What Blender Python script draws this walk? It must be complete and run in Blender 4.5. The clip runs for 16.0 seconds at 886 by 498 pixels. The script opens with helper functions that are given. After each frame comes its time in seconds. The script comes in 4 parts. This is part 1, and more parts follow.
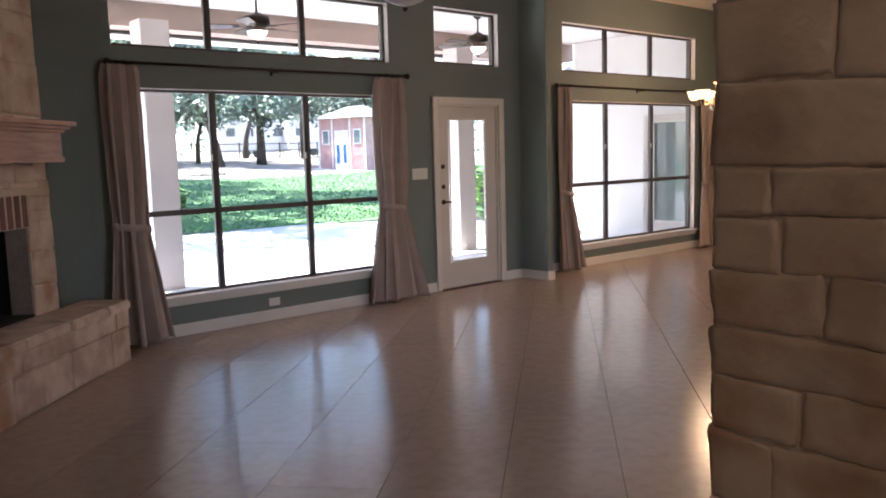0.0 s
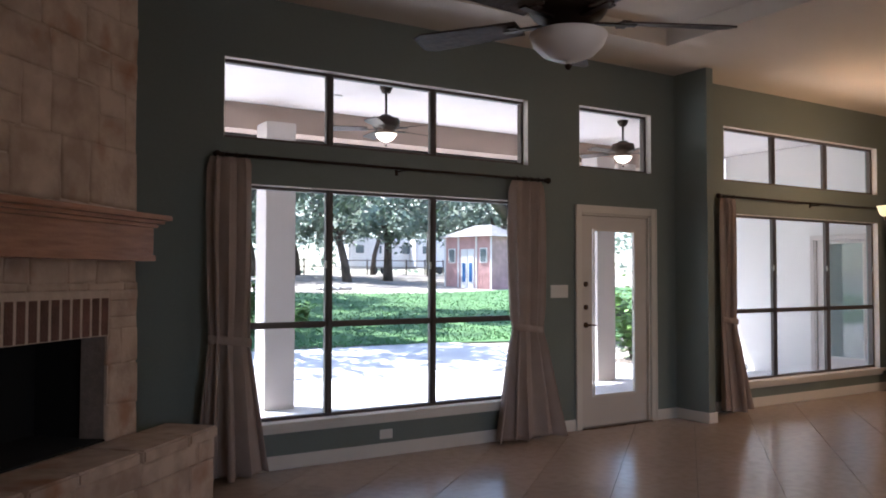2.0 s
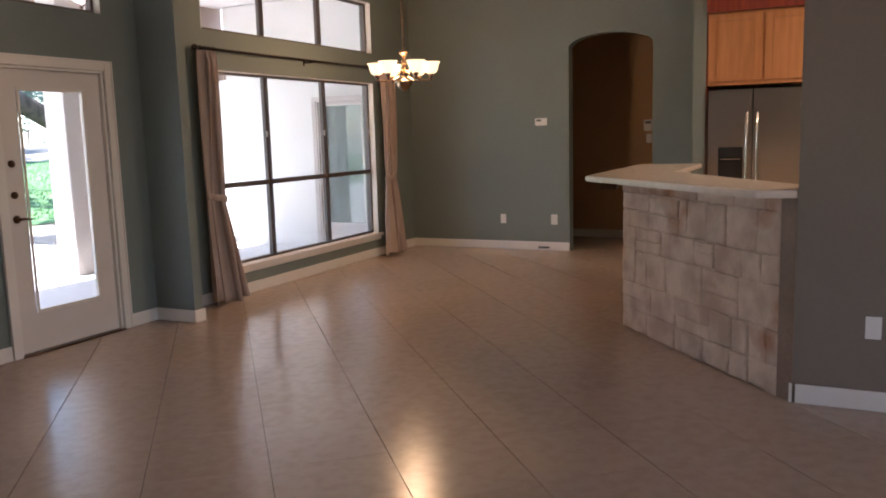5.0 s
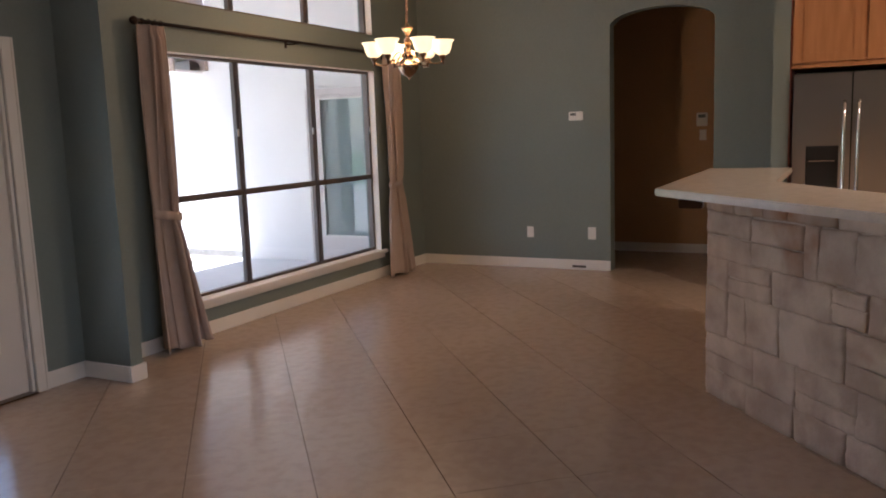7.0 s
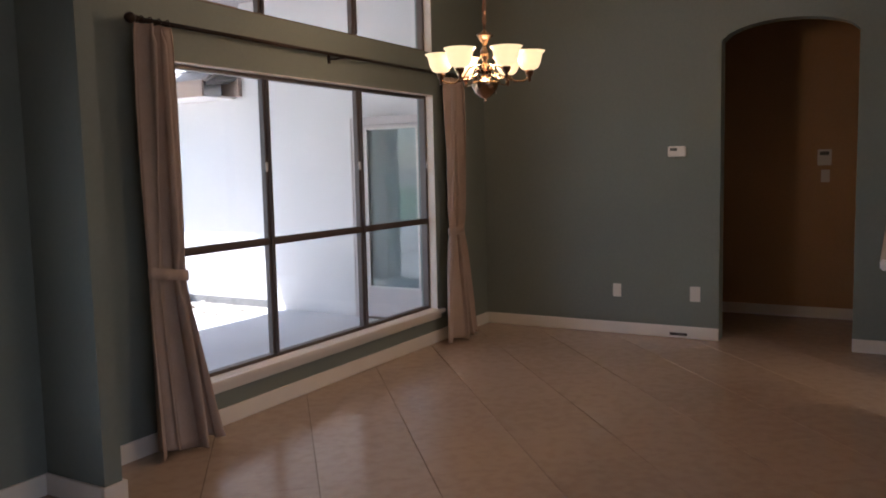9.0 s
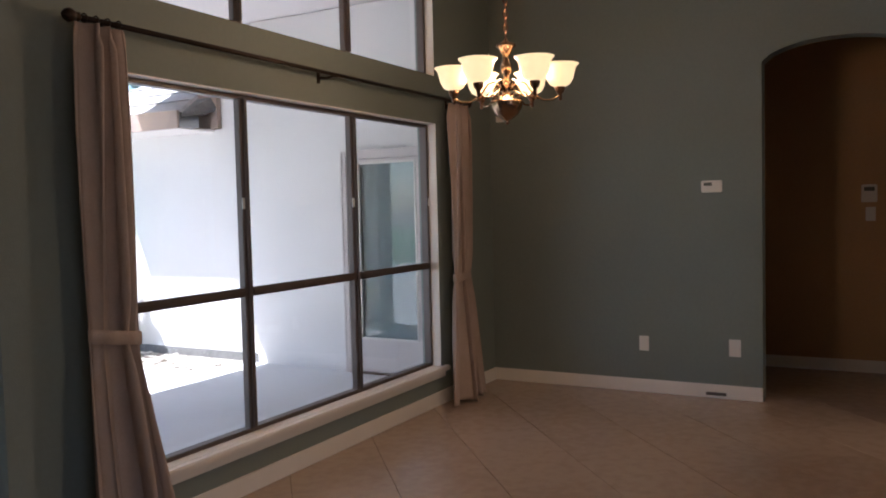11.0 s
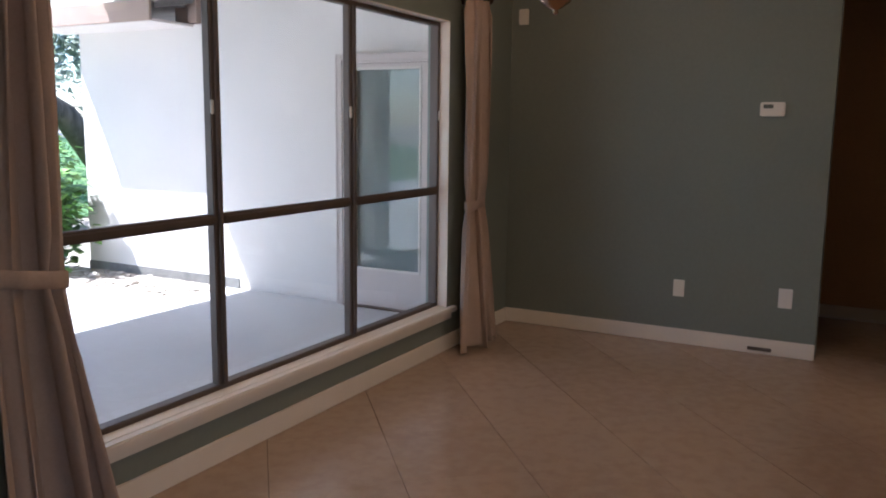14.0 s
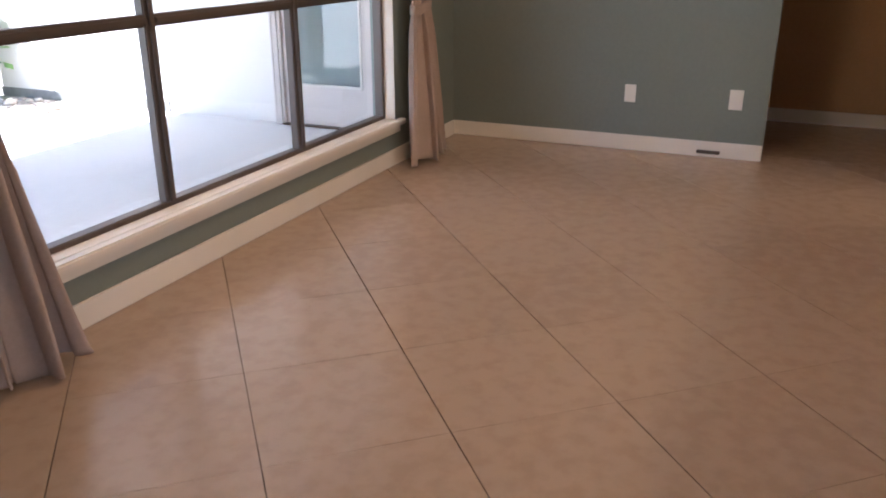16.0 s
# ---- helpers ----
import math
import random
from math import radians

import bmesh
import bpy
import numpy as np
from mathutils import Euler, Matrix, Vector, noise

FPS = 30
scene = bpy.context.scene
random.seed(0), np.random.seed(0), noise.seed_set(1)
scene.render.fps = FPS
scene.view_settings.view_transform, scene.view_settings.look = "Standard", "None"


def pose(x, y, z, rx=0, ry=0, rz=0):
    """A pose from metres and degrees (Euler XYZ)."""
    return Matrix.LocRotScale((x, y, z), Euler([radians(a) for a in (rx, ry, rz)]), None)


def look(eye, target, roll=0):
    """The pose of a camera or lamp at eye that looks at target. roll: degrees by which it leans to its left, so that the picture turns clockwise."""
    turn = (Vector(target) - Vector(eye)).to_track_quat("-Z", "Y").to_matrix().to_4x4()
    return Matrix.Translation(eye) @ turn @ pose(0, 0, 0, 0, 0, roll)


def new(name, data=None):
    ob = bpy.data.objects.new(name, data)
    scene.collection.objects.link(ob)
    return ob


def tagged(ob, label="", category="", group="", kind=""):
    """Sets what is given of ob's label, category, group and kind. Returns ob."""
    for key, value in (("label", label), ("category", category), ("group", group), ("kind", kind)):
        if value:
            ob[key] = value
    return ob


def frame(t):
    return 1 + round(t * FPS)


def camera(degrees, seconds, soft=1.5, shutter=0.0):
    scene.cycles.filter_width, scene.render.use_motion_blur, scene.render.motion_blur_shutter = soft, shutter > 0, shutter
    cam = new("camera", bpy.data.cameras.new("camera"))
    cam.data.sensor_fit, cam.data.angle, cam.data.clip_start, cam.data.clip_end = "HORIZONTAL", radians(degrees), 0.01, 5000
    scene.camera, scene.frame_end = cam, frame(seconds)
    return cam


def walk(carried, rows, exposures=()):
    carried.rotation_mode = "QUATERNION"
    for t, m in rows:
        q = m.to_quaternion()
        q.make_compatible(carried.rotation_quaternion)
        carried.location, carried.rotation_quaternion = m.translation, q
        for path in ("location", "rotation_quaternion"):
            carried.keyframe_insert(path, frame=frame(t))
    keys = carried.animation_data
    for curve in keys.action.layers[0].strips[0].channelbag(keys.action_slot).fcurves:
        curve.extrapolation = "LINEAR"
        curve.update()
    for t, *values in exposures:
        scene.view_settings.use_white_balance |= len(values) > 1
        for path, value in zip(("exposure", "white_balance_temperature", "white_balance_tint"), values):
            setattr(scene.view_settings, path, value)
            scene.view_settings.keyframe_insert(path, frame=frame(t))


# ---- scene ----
cam = camera(57.3, 16.0, soft=1.9)
PATH = [
    (0, (-0.831, -6.753, 1.516), (0.465, -5.249, 1.282), -1.6),
    (0.5, (-0.661, -6.449, 1.446), (0.431, -4.778, 1.314), -0.9),
    (1, (-0.467, -6.326, 1.447), (0.523, -4.589, 1.395), -0.2),
    (1.5, (-0.376, -6.009, 1.44), (0.632, -4.282, 1.462), 0.2),
    (2, (-0.242, -5.806, 1.444), (0.823, -4.115, 1.511), 0.1),
    (2.5, (0.046, -5.832, 1.525), (1.175, -4.182, 1.559), -0.0),
    (3, (0.314, -5.695, 1.529), (1.59, -4.155, 1.494), -0.4),
    (3.5, (0.357, -5.543, 1.552), (1.852, -4.22, 1.426), -0.5),
    (4, (0.484, -5.505, 1.499), (2.149, -4.417, 1.297), -1.1),
    (4.5, (0.83, -5.353, 1.488), (2.608, -4.479, 1.216), -1.5),
    (6.8, (2.606, -4.496, 1.491), (4.382, -3.625, 1.195), -2.1),
    (7, (2.75, -4.43, 1.492), (4.513, -3.529, 1.207), -2.0),
    (7.5, (3.188, -4.172, 1.482), (4.926, -3.216, 1.228), -2.1),
    (8, (3.454, -3.943, 1.489), (5.182, -2.964, 1.258), -1.8),
    (8.5, (3.703, -3.786, 1.504), (5.419, -2.783, 1.289), -1.5),
    (9, (3.934, -3.532, 1.505), (5.663, -2.544, 1.309), -1.3),
    (11.5, (4.791, -2.885, 1.484), (6.545, -1.926, 1.405), -1.3),
    (12, (4.98, -2.758, 1.513), (6.736, -1.801, 1.455), -1.1),
    (12.5, (5.141, -2.634, 1.513), (6.897, -1.678, 1.488), -1.0),
    (13, (5.284, -2.538, 1.54), (7.039, -1.579, 1.528), -0.4),
    (13.5, (5.332, -2.52, 1.533), (7.081, -1.555, 1.434), 0.2),
    (14, (5.329, -2.465, 1.471), (7.073, -1.532, 1.174), 0.7),
    (14.5, (5.321, -2.448, 1.437), (7.028, -1.552, 0.904), 0.8),
    (15, (5.283, -2.524, 1.415), (6.922, -1.647, 0.676), 0.2),
    (15.5, (5.265, -2.566, 1.418), (6.874, -1.695, 0.611), -0.6),
    (16, (5.376, -2.322, 1.347), (7.095, -1.582, 0.641), -0.1),
]
walk(cam, [(t, look(eye, target, roll)) for t, eye, target, roll in PATH],
     [(0, 2.55, 5700, 17), (0.5, 2.05, 5650, 17), (1.5, 1.95, 5600, 16), (3.5, 1.7, 5550, 16), (4.5, 2.55, 5700, 16), (7, 2.3, 5500, 16), (8.5, 1.85, 5450, 16), (9, 1.8, 5450, 16), (12.5, 1.7, 5400, 15), (14, 1.75, 5400, 15), (15, 2.25, 5350, 15), (16, 2.85, 5400, 15)])

# ---- world, sun, lamps ----
SUN = Vector((-0.33, 0.46, 1.0)).normalized()
world = bpy.data.worlds.new("world")
scene.world = world
world.use_nodes = True
wn = world.node_tree.nodes
sky = wn.new("ShaderNodeTexSky")
sky.sky_type = "NISHITA"
sky.sun_disc = False
sky.sun_elevation = math.asin(SUN.z)
sky.sun_rotation = math.atan2(SUN.x, SUN.y)
wn["Background"].inputs["Strength"].default_value = 0.15
world.node_tree.links.new(sky.outputs["Color"], wn["Background"].inputs["Color"])

sun_data = bpy.data.lights.new("sun", "SUN")
sun_data.energy, sun_data.angle, sun_data.color = 5.0, radians(0.5), (1.0, 0.95, 0.87)
sun_ob = new("sun", sun_data)
sun_ob.matrix_world = look((0, 0, 20), Vector((0, 0, 20)) - SUN)
scene.view_settings.exposure = 0.0


def area_lamp(name, m, w, h, watts, colour):
    """A rectangular lamp of the given size; every one here is out of view."""
    d = bpy.data.lights.new(name, "AREA")
    d.shape, d.size, d.size_y, d.energy, d.color = "RECTANGLE", w, h, watts, colour
    o = new(name, d)
    o.matrix_world = m
    return o


# Warm fill added in a made-up south opening, out of view.
area_lamp("south_fill_light", look((2.2, -9.16, 1.65), (2.2, -5, 1.2)), 3.6, 1.9, 7.5, (1.0, 0.80, 0.62))
# First two: kitchen lamps for its warm glow; last two: added fill, unseen.
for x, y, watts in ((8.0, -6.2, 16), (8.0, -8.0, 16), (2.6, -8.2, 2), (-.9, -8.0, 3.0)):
    area_lamp("unseen_ceiling_light", look((x, y, 3.42), (x, y + .01, 0)), 0.5, 0.5, watts, (1.0, 0.72, 0.45))


# ---- materials ----
def material(name, colour, rough=0.6, metal=0.0, var=0.0, scale=3.0, bump=0.0, bscale=60.0, fine=None, spec=0.5, rnd=0.0,
             trans=0.0, emit=None, power=0.0):
    m = bpy.data.materials.new(name)
    m.use_nodes = True
    nt = m.node_tree
    b = nt.nodes["Principled BSDF"]
    b.inputs["Base Color"].default_value = (*colour, 1)
    b.inputs["Roughness"].default_value = rough
    b.inputs["Metallic"].default_value = metal
    b.inputs["Specular IOR Level"].default_value = spec
    b.inputs["Transmission Weight"].default_value = trans
    if emit:
        b.inputs["Emission Color"].default_value = (*emit, 1)
        b.inputs["Emission Strength"].default_value = power
    geo = nt.nodes.new("ShaderNodeNewGeometry")
    here = geo.outputs["Position"]
    if var or rnd:
        noise_a = nt.nodes.new("ShaderNodeTexNoise")
        noise_a.inputs["Scale"].default_value = scale
        noise_a.inputs["Detail"].default_value = 5
        nt.links.new(here, noise_a.inputs["Vector"])
        ramp = nt.nodes.new("ShaderNodeMapRange")
        ramp.inputs["From Min"].default_value, ramp.inputs["From Max"].default_value = 0.3, 0.7
        ramp.inputs["To Min"].default_value, ramp.inputs["To Max"].default_value = 1 - var, 1 + var
        nt.links.new(noise_a.outputs["Fac"], ramp.inputs["Value"])
        last = ramp.outputs["Result"]
        if fine:
            nb = nt.nodes.new("ShaderNodeTexNoise")
            nb.inputs["Scale"].default_value = fine
            nb.inputs["Detail"].default_value = 3
            nt.links.new(here, nb.inputs["Vector"])
            rb = nt.nodes.new("ShaderNodeMapRange")
            rb.inputs["From Min"].default_value, rb.inputs["From Max"].default_value = 0.3, 0.7
            rb.inputs["To Min"].default_value, rb.inputs["To Max"].default_value = 1 - var * 0.7, 1 + var * 0.7
            nt.links.new(nb.outputs["Fac"], rb.inputs["Value"])
            mu = nt.nodes.new("ShaderNodeMath")
            mu.operation = "MULTIPLY"
            nt.links.new(last, mu.inputs[0])
            nt.links.new(rb.outputs["Result"], mu.inputs[1])
            last = mu.outputs[0]
        if rnd:
            oi = nt.nodes.new("ShaderNodeObjectInfo")
            rc = nt.nodes.new("ShaderNodeMapRange")
            rc.inputs["To Min"].default_value, rc.inputs["To Max"].default_value = 1 - rnd, 1 + rnd
            nt.links.new(oi.outputs["Random"], rc.inputs["Value"])
            mu = nt.nodes.new("ShaderNodeMath")
            mu.operation = "MULTIPLY"
            nt.links.new(last, mu.inputs[0])
            nt.links.new(rc.outputs["Result"], mu.inputs[1])
            last = mu.outputs[0]
        sc = nt.nodes.new("ShaderNodeVectorMath")
        sc.operation = "SCALE"
        sc.inputs[0].default_value = colour
        nt.links.new(last, sc.inputs["Scale"])
        nt.links.new(sc.outputs["Vector"], b.inputs["Base Color"])
    if bump:
        nz = nt.nodes.new("ShaderNodeTexNoise")
        nz.inputs["Scale"].default_value = bscale
        nz.inputs["Detail"].default_value = 4
        nt.links.new(here, nz.inputs["Vector"])
        bp = nt.nodes.new("ShaderNodeBump")
        bp.inputs["Strength"].default_value = bump
        bp.inputs["Distance"].default_value = 0.01
        nt.links.new(nz.outputs["Fac"], bp.inputs["Height"])
        nt.links.new(bp.outputs["Normal"], b.inputs["Normal"])
    return m


def two_tone(name, dark, light, scale, rough, rnd=0.0, bump=0.3, bscale=40.0, stretch=(1, 1, 1), spec=0.5, lo=0.35, hi=0.65, detail=6, rust=None):
    """Colour that wanders between two tones, as in stone, wood and soil."""
    m = material(name, light, rough, bump=bump, bscale=bscale, spec=spec)
    nt = m.node_tree
    b = nt.nodes["Principled BSDF"]
    geo = nt.nodes.new("ShaderNodeNewGeometry")
    mp = nt.nodes.new("ShaderNodeMapping")
    mp.inputs["Scale"].default_value = stretch
    nt.links.new(geo.outputs["Position"], mp.inputs["Vector"])
    nz = nt.nodes.new("ShaderNodeTexNoise")
    nz.inputs["Scale"].default_value = scale
    nz.inputs["Detail"].default_value = detail
    nt.links.new(mp.outputs["Vector"], nz.inputs["Vector"])
    fac = nz.outputs["Fac"]
    if rnd:
        oi = nt.nodes.new("ShaderNodeObjectInfo")
        rc = nt.nodes.new("ShaderNodeMapRange")
        rc.inputs["To Min"].default_value, rc.inputs["To Max"].default_value = -rnd, rnd
        nt.links.new(oi.outputs["Random"], rc.inputs["Value"])
        ad = nt.nodes.new("ShaderNodeMath")
        nt.links.new(fac, ad.inputs[0])
        nt.links.new(rc.outputs["Result"], ad.inputs[1])
        fac = ad.outputs[0]
    cr = nt.nodes.new("ShaderNodeValToRGB")
    cr.color_ramp.elements[0].position, cr.color_ramp.elements[0].color = lo, (*dark, 1)
    cr.color_ramp.elements[1].position, cr.color_ramp.elements[1].color = hi, (*light, 1)
    nt.links.new(fac, cr.inputs["Fac"])
    out = cr.outputs["Color"]
    if rust:
        n2 = nt.nodes.new("ShaderNodeTexNoise")
        n2.inputs["Scale"].default_value = 2.3
        n2.inputs["Detail"].default_value = 8
        nt.links.new(geo.outputs["Position"], n2.inputs["Vector"])
        r2 = nt.nodes.new("ShaderNodeMapRange")
        r2.inputs["From Min"].default_value, r2.inputs["From Max"].default_value = 0.58, 0.72
        nt.links.new(n2.outputs["Fac"], r2.inputs["Value"])
        mx = nt.nodes.new("ShaderNodeMix")
        mx.data_type = "RGBA"
        nt.links.new(r2.outputs["Result"], mx.inputs["Factor"])
        nt.links.new(out, mx.inputs["A"])
        mx.inputs["B"].default_value = (*rust, 1)
        out = mx.outputs["Result"]
    nt.links.new(out, b.inputs["Base Color"])
    return m


def glass(name, tint=(1, 1, 1), gloss=0.08):
    """A thin pane: clear straight through, with a faint mirror on top."""
    m = bpy.data.materials.new(name)
    m.use_nodes = True
    nt = m.node_tree
    nt.nodes.remove(nt.nodes["Principled BSDF"])
    clear = nt.nodes.new("ShaderNodeBsdfTransparent")
    clear.inputs["Color"].default_value = (*tint, 1)
    shine = nt.nodes.new("ShaderNodeBsdfGlossy")
    shine.inputs["Roughness"].default_value = 0.0
    fres = nt.nodes.new("ShaderNodeFresnel")
    fres.inputs["IOR"].default_value = 1.45
    mul = nt.nodes.new("ShaderNodeMath")
    mul.operation = "MULTIPLY"
    mul.inputs[1].default_value = gloss / 0.04
    nt.links.new(fres.outputs["Fac"], mul.inputs[0])
    mix = nt.nodes.new("ShaderNodeMixShader")
    nt.links.new(mul.outputs[0], mix.inputs["Fac"])
    nt.links.new(clear.outputs[0], mix.inputs[1])
    nt.links.new(shine.outputs[0], mix.inputs[2])
    nt.links.new(mix.outputs[0], nt.nodes["Material Output"].inputs["Surface"])
    return m


WALL = material("green_grey_paint", (0.165, 0.188, 0.168), 0.75, var=0.04, scale=1.3, fine=40, bump=0.25, bscale=180)
# Browner than WALL; only the kitchen wall end has it.
TAUPE_WALL = material("taupe_wall_colour", (0.178, 0.142, 0.108), 0.75, var=0.04, scale=1.3, fine=40, bump=0.25, bscale=180)
TAN_WALL = material("tan_paint", (0.44, 0.27, 0.14), 0.75, var=0.05, scale=1.2, fine=40, bump=0.25, bscale=180)
CEIL = material("ceiling_paint", (0.62, 0.56, 0.48), 0.85, var=0.03, scale=2, bump=0.4, bscale=120)
WHITE = material("white_trim_paint", (0.68, 0.63, 0.56), 0.45, var=0.03, scale=4)
DOOR_PAINT = material("door_paint", (0.62, 0.56, 0.50), 0.4, var=0.03, scale=3)
FRAME = material("bronze_window_frame", (0.095, 0.072, 0.060), 0.45, metal=0.2)
GLASS = glass("window_glass", (0.97, 0.98, 0.97), 0.05)
DGLASS = glass("wing_door_glass", (0.62, 0.70, 0.70), 0.08)
TILE = two_tone("porcelain_tile", (0.350, 0.257, 0.192), (0.388, 0.290, 0.220), 13.0, 0.2, rnd=0.05, bump=0.02, bscale=25, spec=0.5, detail=12, lo=0.36, hi=0.58)
GROUT = material("dark_grout", (0.11, 0.075, 0.05), 0.9)
STONE = two_tone("limestone", (0.42, 0.30, 0.22), (0.62, 0.475, 0.365), 5.0, 0.85, rnd=0.07, bump=1.0, bscale=16, rust=(0.38, 0.19, 0.10))
MORTAR = material("mortar", (0.58, 0.45, 0.35), 0.95, var=0.08, scale=20, bump=0.6, bscale=80)
BRICK = material("red_brown_brick", (0.15, 0.07, 0.05), 0.85, var=0.2, scale=12, bump=0.6, bscale=60, rnd=0.25)
# Near-black for the whole firebox lining.
LINING_BLACK = material("firebox_black", (0.006, 0.006, 0.006), 0.9)
MANTEL = two_tone("stained_mantel_wood", (0.27, 0.105, 0.05), (0.42, 0.19, 0.10), 3.5, 0.4, bump=0.15, bscale=60, stretch=(1, 1, 9))
CABINET = two_tone("cabinet_wood", (0.36, 0.155, 0.055), (0.44, 0.20, 0.08), 2.0, 0.35, bump=0.1, bscale=60, stretch=(9, 9, 1))
CHERRY = two_tone("cherry_wood", (0.16, 0.025, 0.012), (0.24, 0.05, 0.02), 3.0, 0.35, bump=0.1, bscale=60, stretch=(9, 9, 1))
CURTAIN = material("beige_curtain_cloth", (0.36, 0.275, 0.23), 0.9, var=0.06, scale=6, fine=90, bump=0.3, bscale=400)
ROD = material("dark_bronze_rod", (0.03, 0.018, 0.012), 0.4, metal=0.7)
COUNTER = material("pale_stone_counter", (0.62, 0.52, 0.44), 0.15, var=0.06, scale=14, fine=70)
STEEL = material("stainless_steel", (0.42, 0.40, 0.38), 0.28, metal=1.0, var=0.04, scale=2)
CHROME = material("chrome", (0.75, 0.73, 0.70), 0.12, metal=1.0)
BLACK = material("black_plastic", (0.012, 0.012, 0.013), 0.35)
BRONZE = material("antique_bronze", (0.10, 0.055, 0.03), 0.3, metal=0.85)
BRASS = material("polished_bronze", (0.32, 0.21, 0.13), 0.2, metal=1.0)
PLASTIC = material("white_plastic", (0.70, 0.67, 0.62), 0.4)
BLADE = two_tone("dark_blade_wood", (0.03, 0.017, 0.012), (0.06, 0.033, 0.022), 4, 0.4, stretch=(6, 6, 6))
SHADE = material("lit_glass_shade", (0.74, 0.58, 0.34), 0.5, emit=(1.0, 0.70, 0.32), power=0.34)
BULB = material("lit_bulb", (1, 1, 1), 0.5, emit=(1.0, 0.78, 0.5), power=9)
BOWL = material("frosted_bowl_glass", (0.72, 0.68, 0.66), 0.35)
LIT_BOWL = material("lit_bowl_glass", (0.85, 0.8, 0.7), 0.4, emit=(1.0, 0.85, 0.66), power=0.9)
CAN = material("lit_downlight", (0.9, 0.9, 0.85), 0.4, emit=(1.0, 0.86, 0.68), power=5)
STUCCO = material("cream_stucco", (0.73, 0.69, 0.65), 0.9, var=0.04, scale=1.5, fine=25, bump=0.5, bscale=90)
POSTM = material("taupe_stucco", (0.60, 0.53, 0.49), 0.9, var=0.04, scale=2, bump=0.5, bscale=90)
PCEIL = material("patio_ceiling_paint", (0.82, 0.75, 0.72), 0.9, var=0.03, scale=2)
BEAM = material("tan_beam_paint", (0.42, 0.32, 0.265), 0.85, var=0.04, scale=2)
SLAB = material("broom_concrete", (0.58, 0.58, 0.575), 0.9, var=0.07, scale=0.8, fine=20, bump=0.4, bscale=120)
BED = two_tone("bed_soil", (0.22, 0.18, 0.14), (0.58, 0.52, 0.46), 14, 0.95, bump=1.0, bscale=40)
# Darker grey than SLAB, for the wing's plinth.
PLINTH = material("dark_grey_concrete", (0.20, 0.195, 0.185), 0.9, var=0.15, scale=3, fine=20, bump=0.4, bscale=100)
DRIVE = material("driveway_concrete", (0.60, 0.575, 0.54), 0.9, var=0.08, scale=0.6, fine=15, bump=0.4, bscale=100)
GRASSG = two_tone("lawn_soil", (0.055, 0.12, 0.04), (0.10, 0.20, 0.065), 1.2, 0.95, bump=1.0, bscale=30)
DIRT = two_tone("dry_soil", (0.22, 0.19, 0.15), (0.42, 0.37, 0.31), 0.35, 0.95, bump=0.6, bscale=10)
GRASS = material("grass_blades", (0.08, 0.19, 0.055), 0.6, var=0.35, scale=1.5)
LEAF = material("oak_leaves", (0.14, 0.185, 0.12), 0.5, var=0.45, scale=1.2, fine=5)
LEAF2 = material("bright_leaves", (0.15, 0.27, 0.07), 0.5, var=0.35, scale=3, fine=9)
BARK = two_tone("oak_bark", (0.05, 0.04, 0.032), (0.13, 0.105, 0.085), 6, 0.95, bump=1.0, bscale=18, stretch=(1, 1, 0.3))
# Red paled towards pink, so the haze of distance is in the colour.
SHEDRED = material("pale_red_board", (0.46, 0.27, 0.25), 0.8, var=0.15, scale=3)
SHEDROOF = material("grey_shingle", (0.20, 0.19, 0.18), 0.9, var=0.15, scale=5, fine=30)
ROOFL = material("light_shingle", (0.42, 0.39, 0.36), 0.9, var=0.12, scale=5, fine=30)
OUTWHITE = material("white_siding", (0.7, 0.69, 0.67), 0.6, var=0.04, scale=2)
DARKWIN = material("dark_window", (0.10, 0.13, 0.14), 0.25)
ROOM_SHADE = material("room_shade_grey", (0.20, 0.24, 0.24), 0.6, var=0.15, scale=3)
VENT = material("brown_vent", (0.06, 0.045, 0.035), 0.5)
SCREEN = material("lcd_grey", (0.10, 0.11, 0.10), 0.3)
ROCK = material("pale_rock", (0.45, 0.41, 0.36), 0.9, var=0.2, scale=8, rnd=0.2)
# Window light on the firebox jamb is put into this paler grey.
LIT_FIREBRICK = material("lit_firebrick_grey", (0.23, 0.18, 0.155), 0.9, var=0.15, scale=4, fine=30, bump=0.4, bscale=60)
TRIMWOOD = material("brown_trim", (0.22, 0.145, 0.10), 0.6, var=0.1, scale=5, fine=40)
BLUE = material("blue_tarp", (0.03, 0.12, 0.30), 0.6)


# ---- building blocks ----
def part(name, bm, mat, parent=None, label="", smooth=False, kind=""):
    me = bpy.data.meshes.new(name)
    bmesh.ops.recalc_face_normals(bm, faces=bm.faces)
    bm.to_mesh(me)
    bm.free()
    me.materials.append(mat)
    if smooth:
        for p in me.polygons:
            p.use_smooth = True
    ob = new(name, me)
    if parent:
        ob.parent = parent
    return tagged(ob, label, kind=kind)


def thing(name, loc=(0, 0, 0), rz=0, label="", category="", group="", kind=""):
    ob = new(name)
    ob.empty_display_size = 0.1
    ob.matrix_world = pose(*loc, 0, 0, rz)
    return tagged(ob, label, category, group, kind)


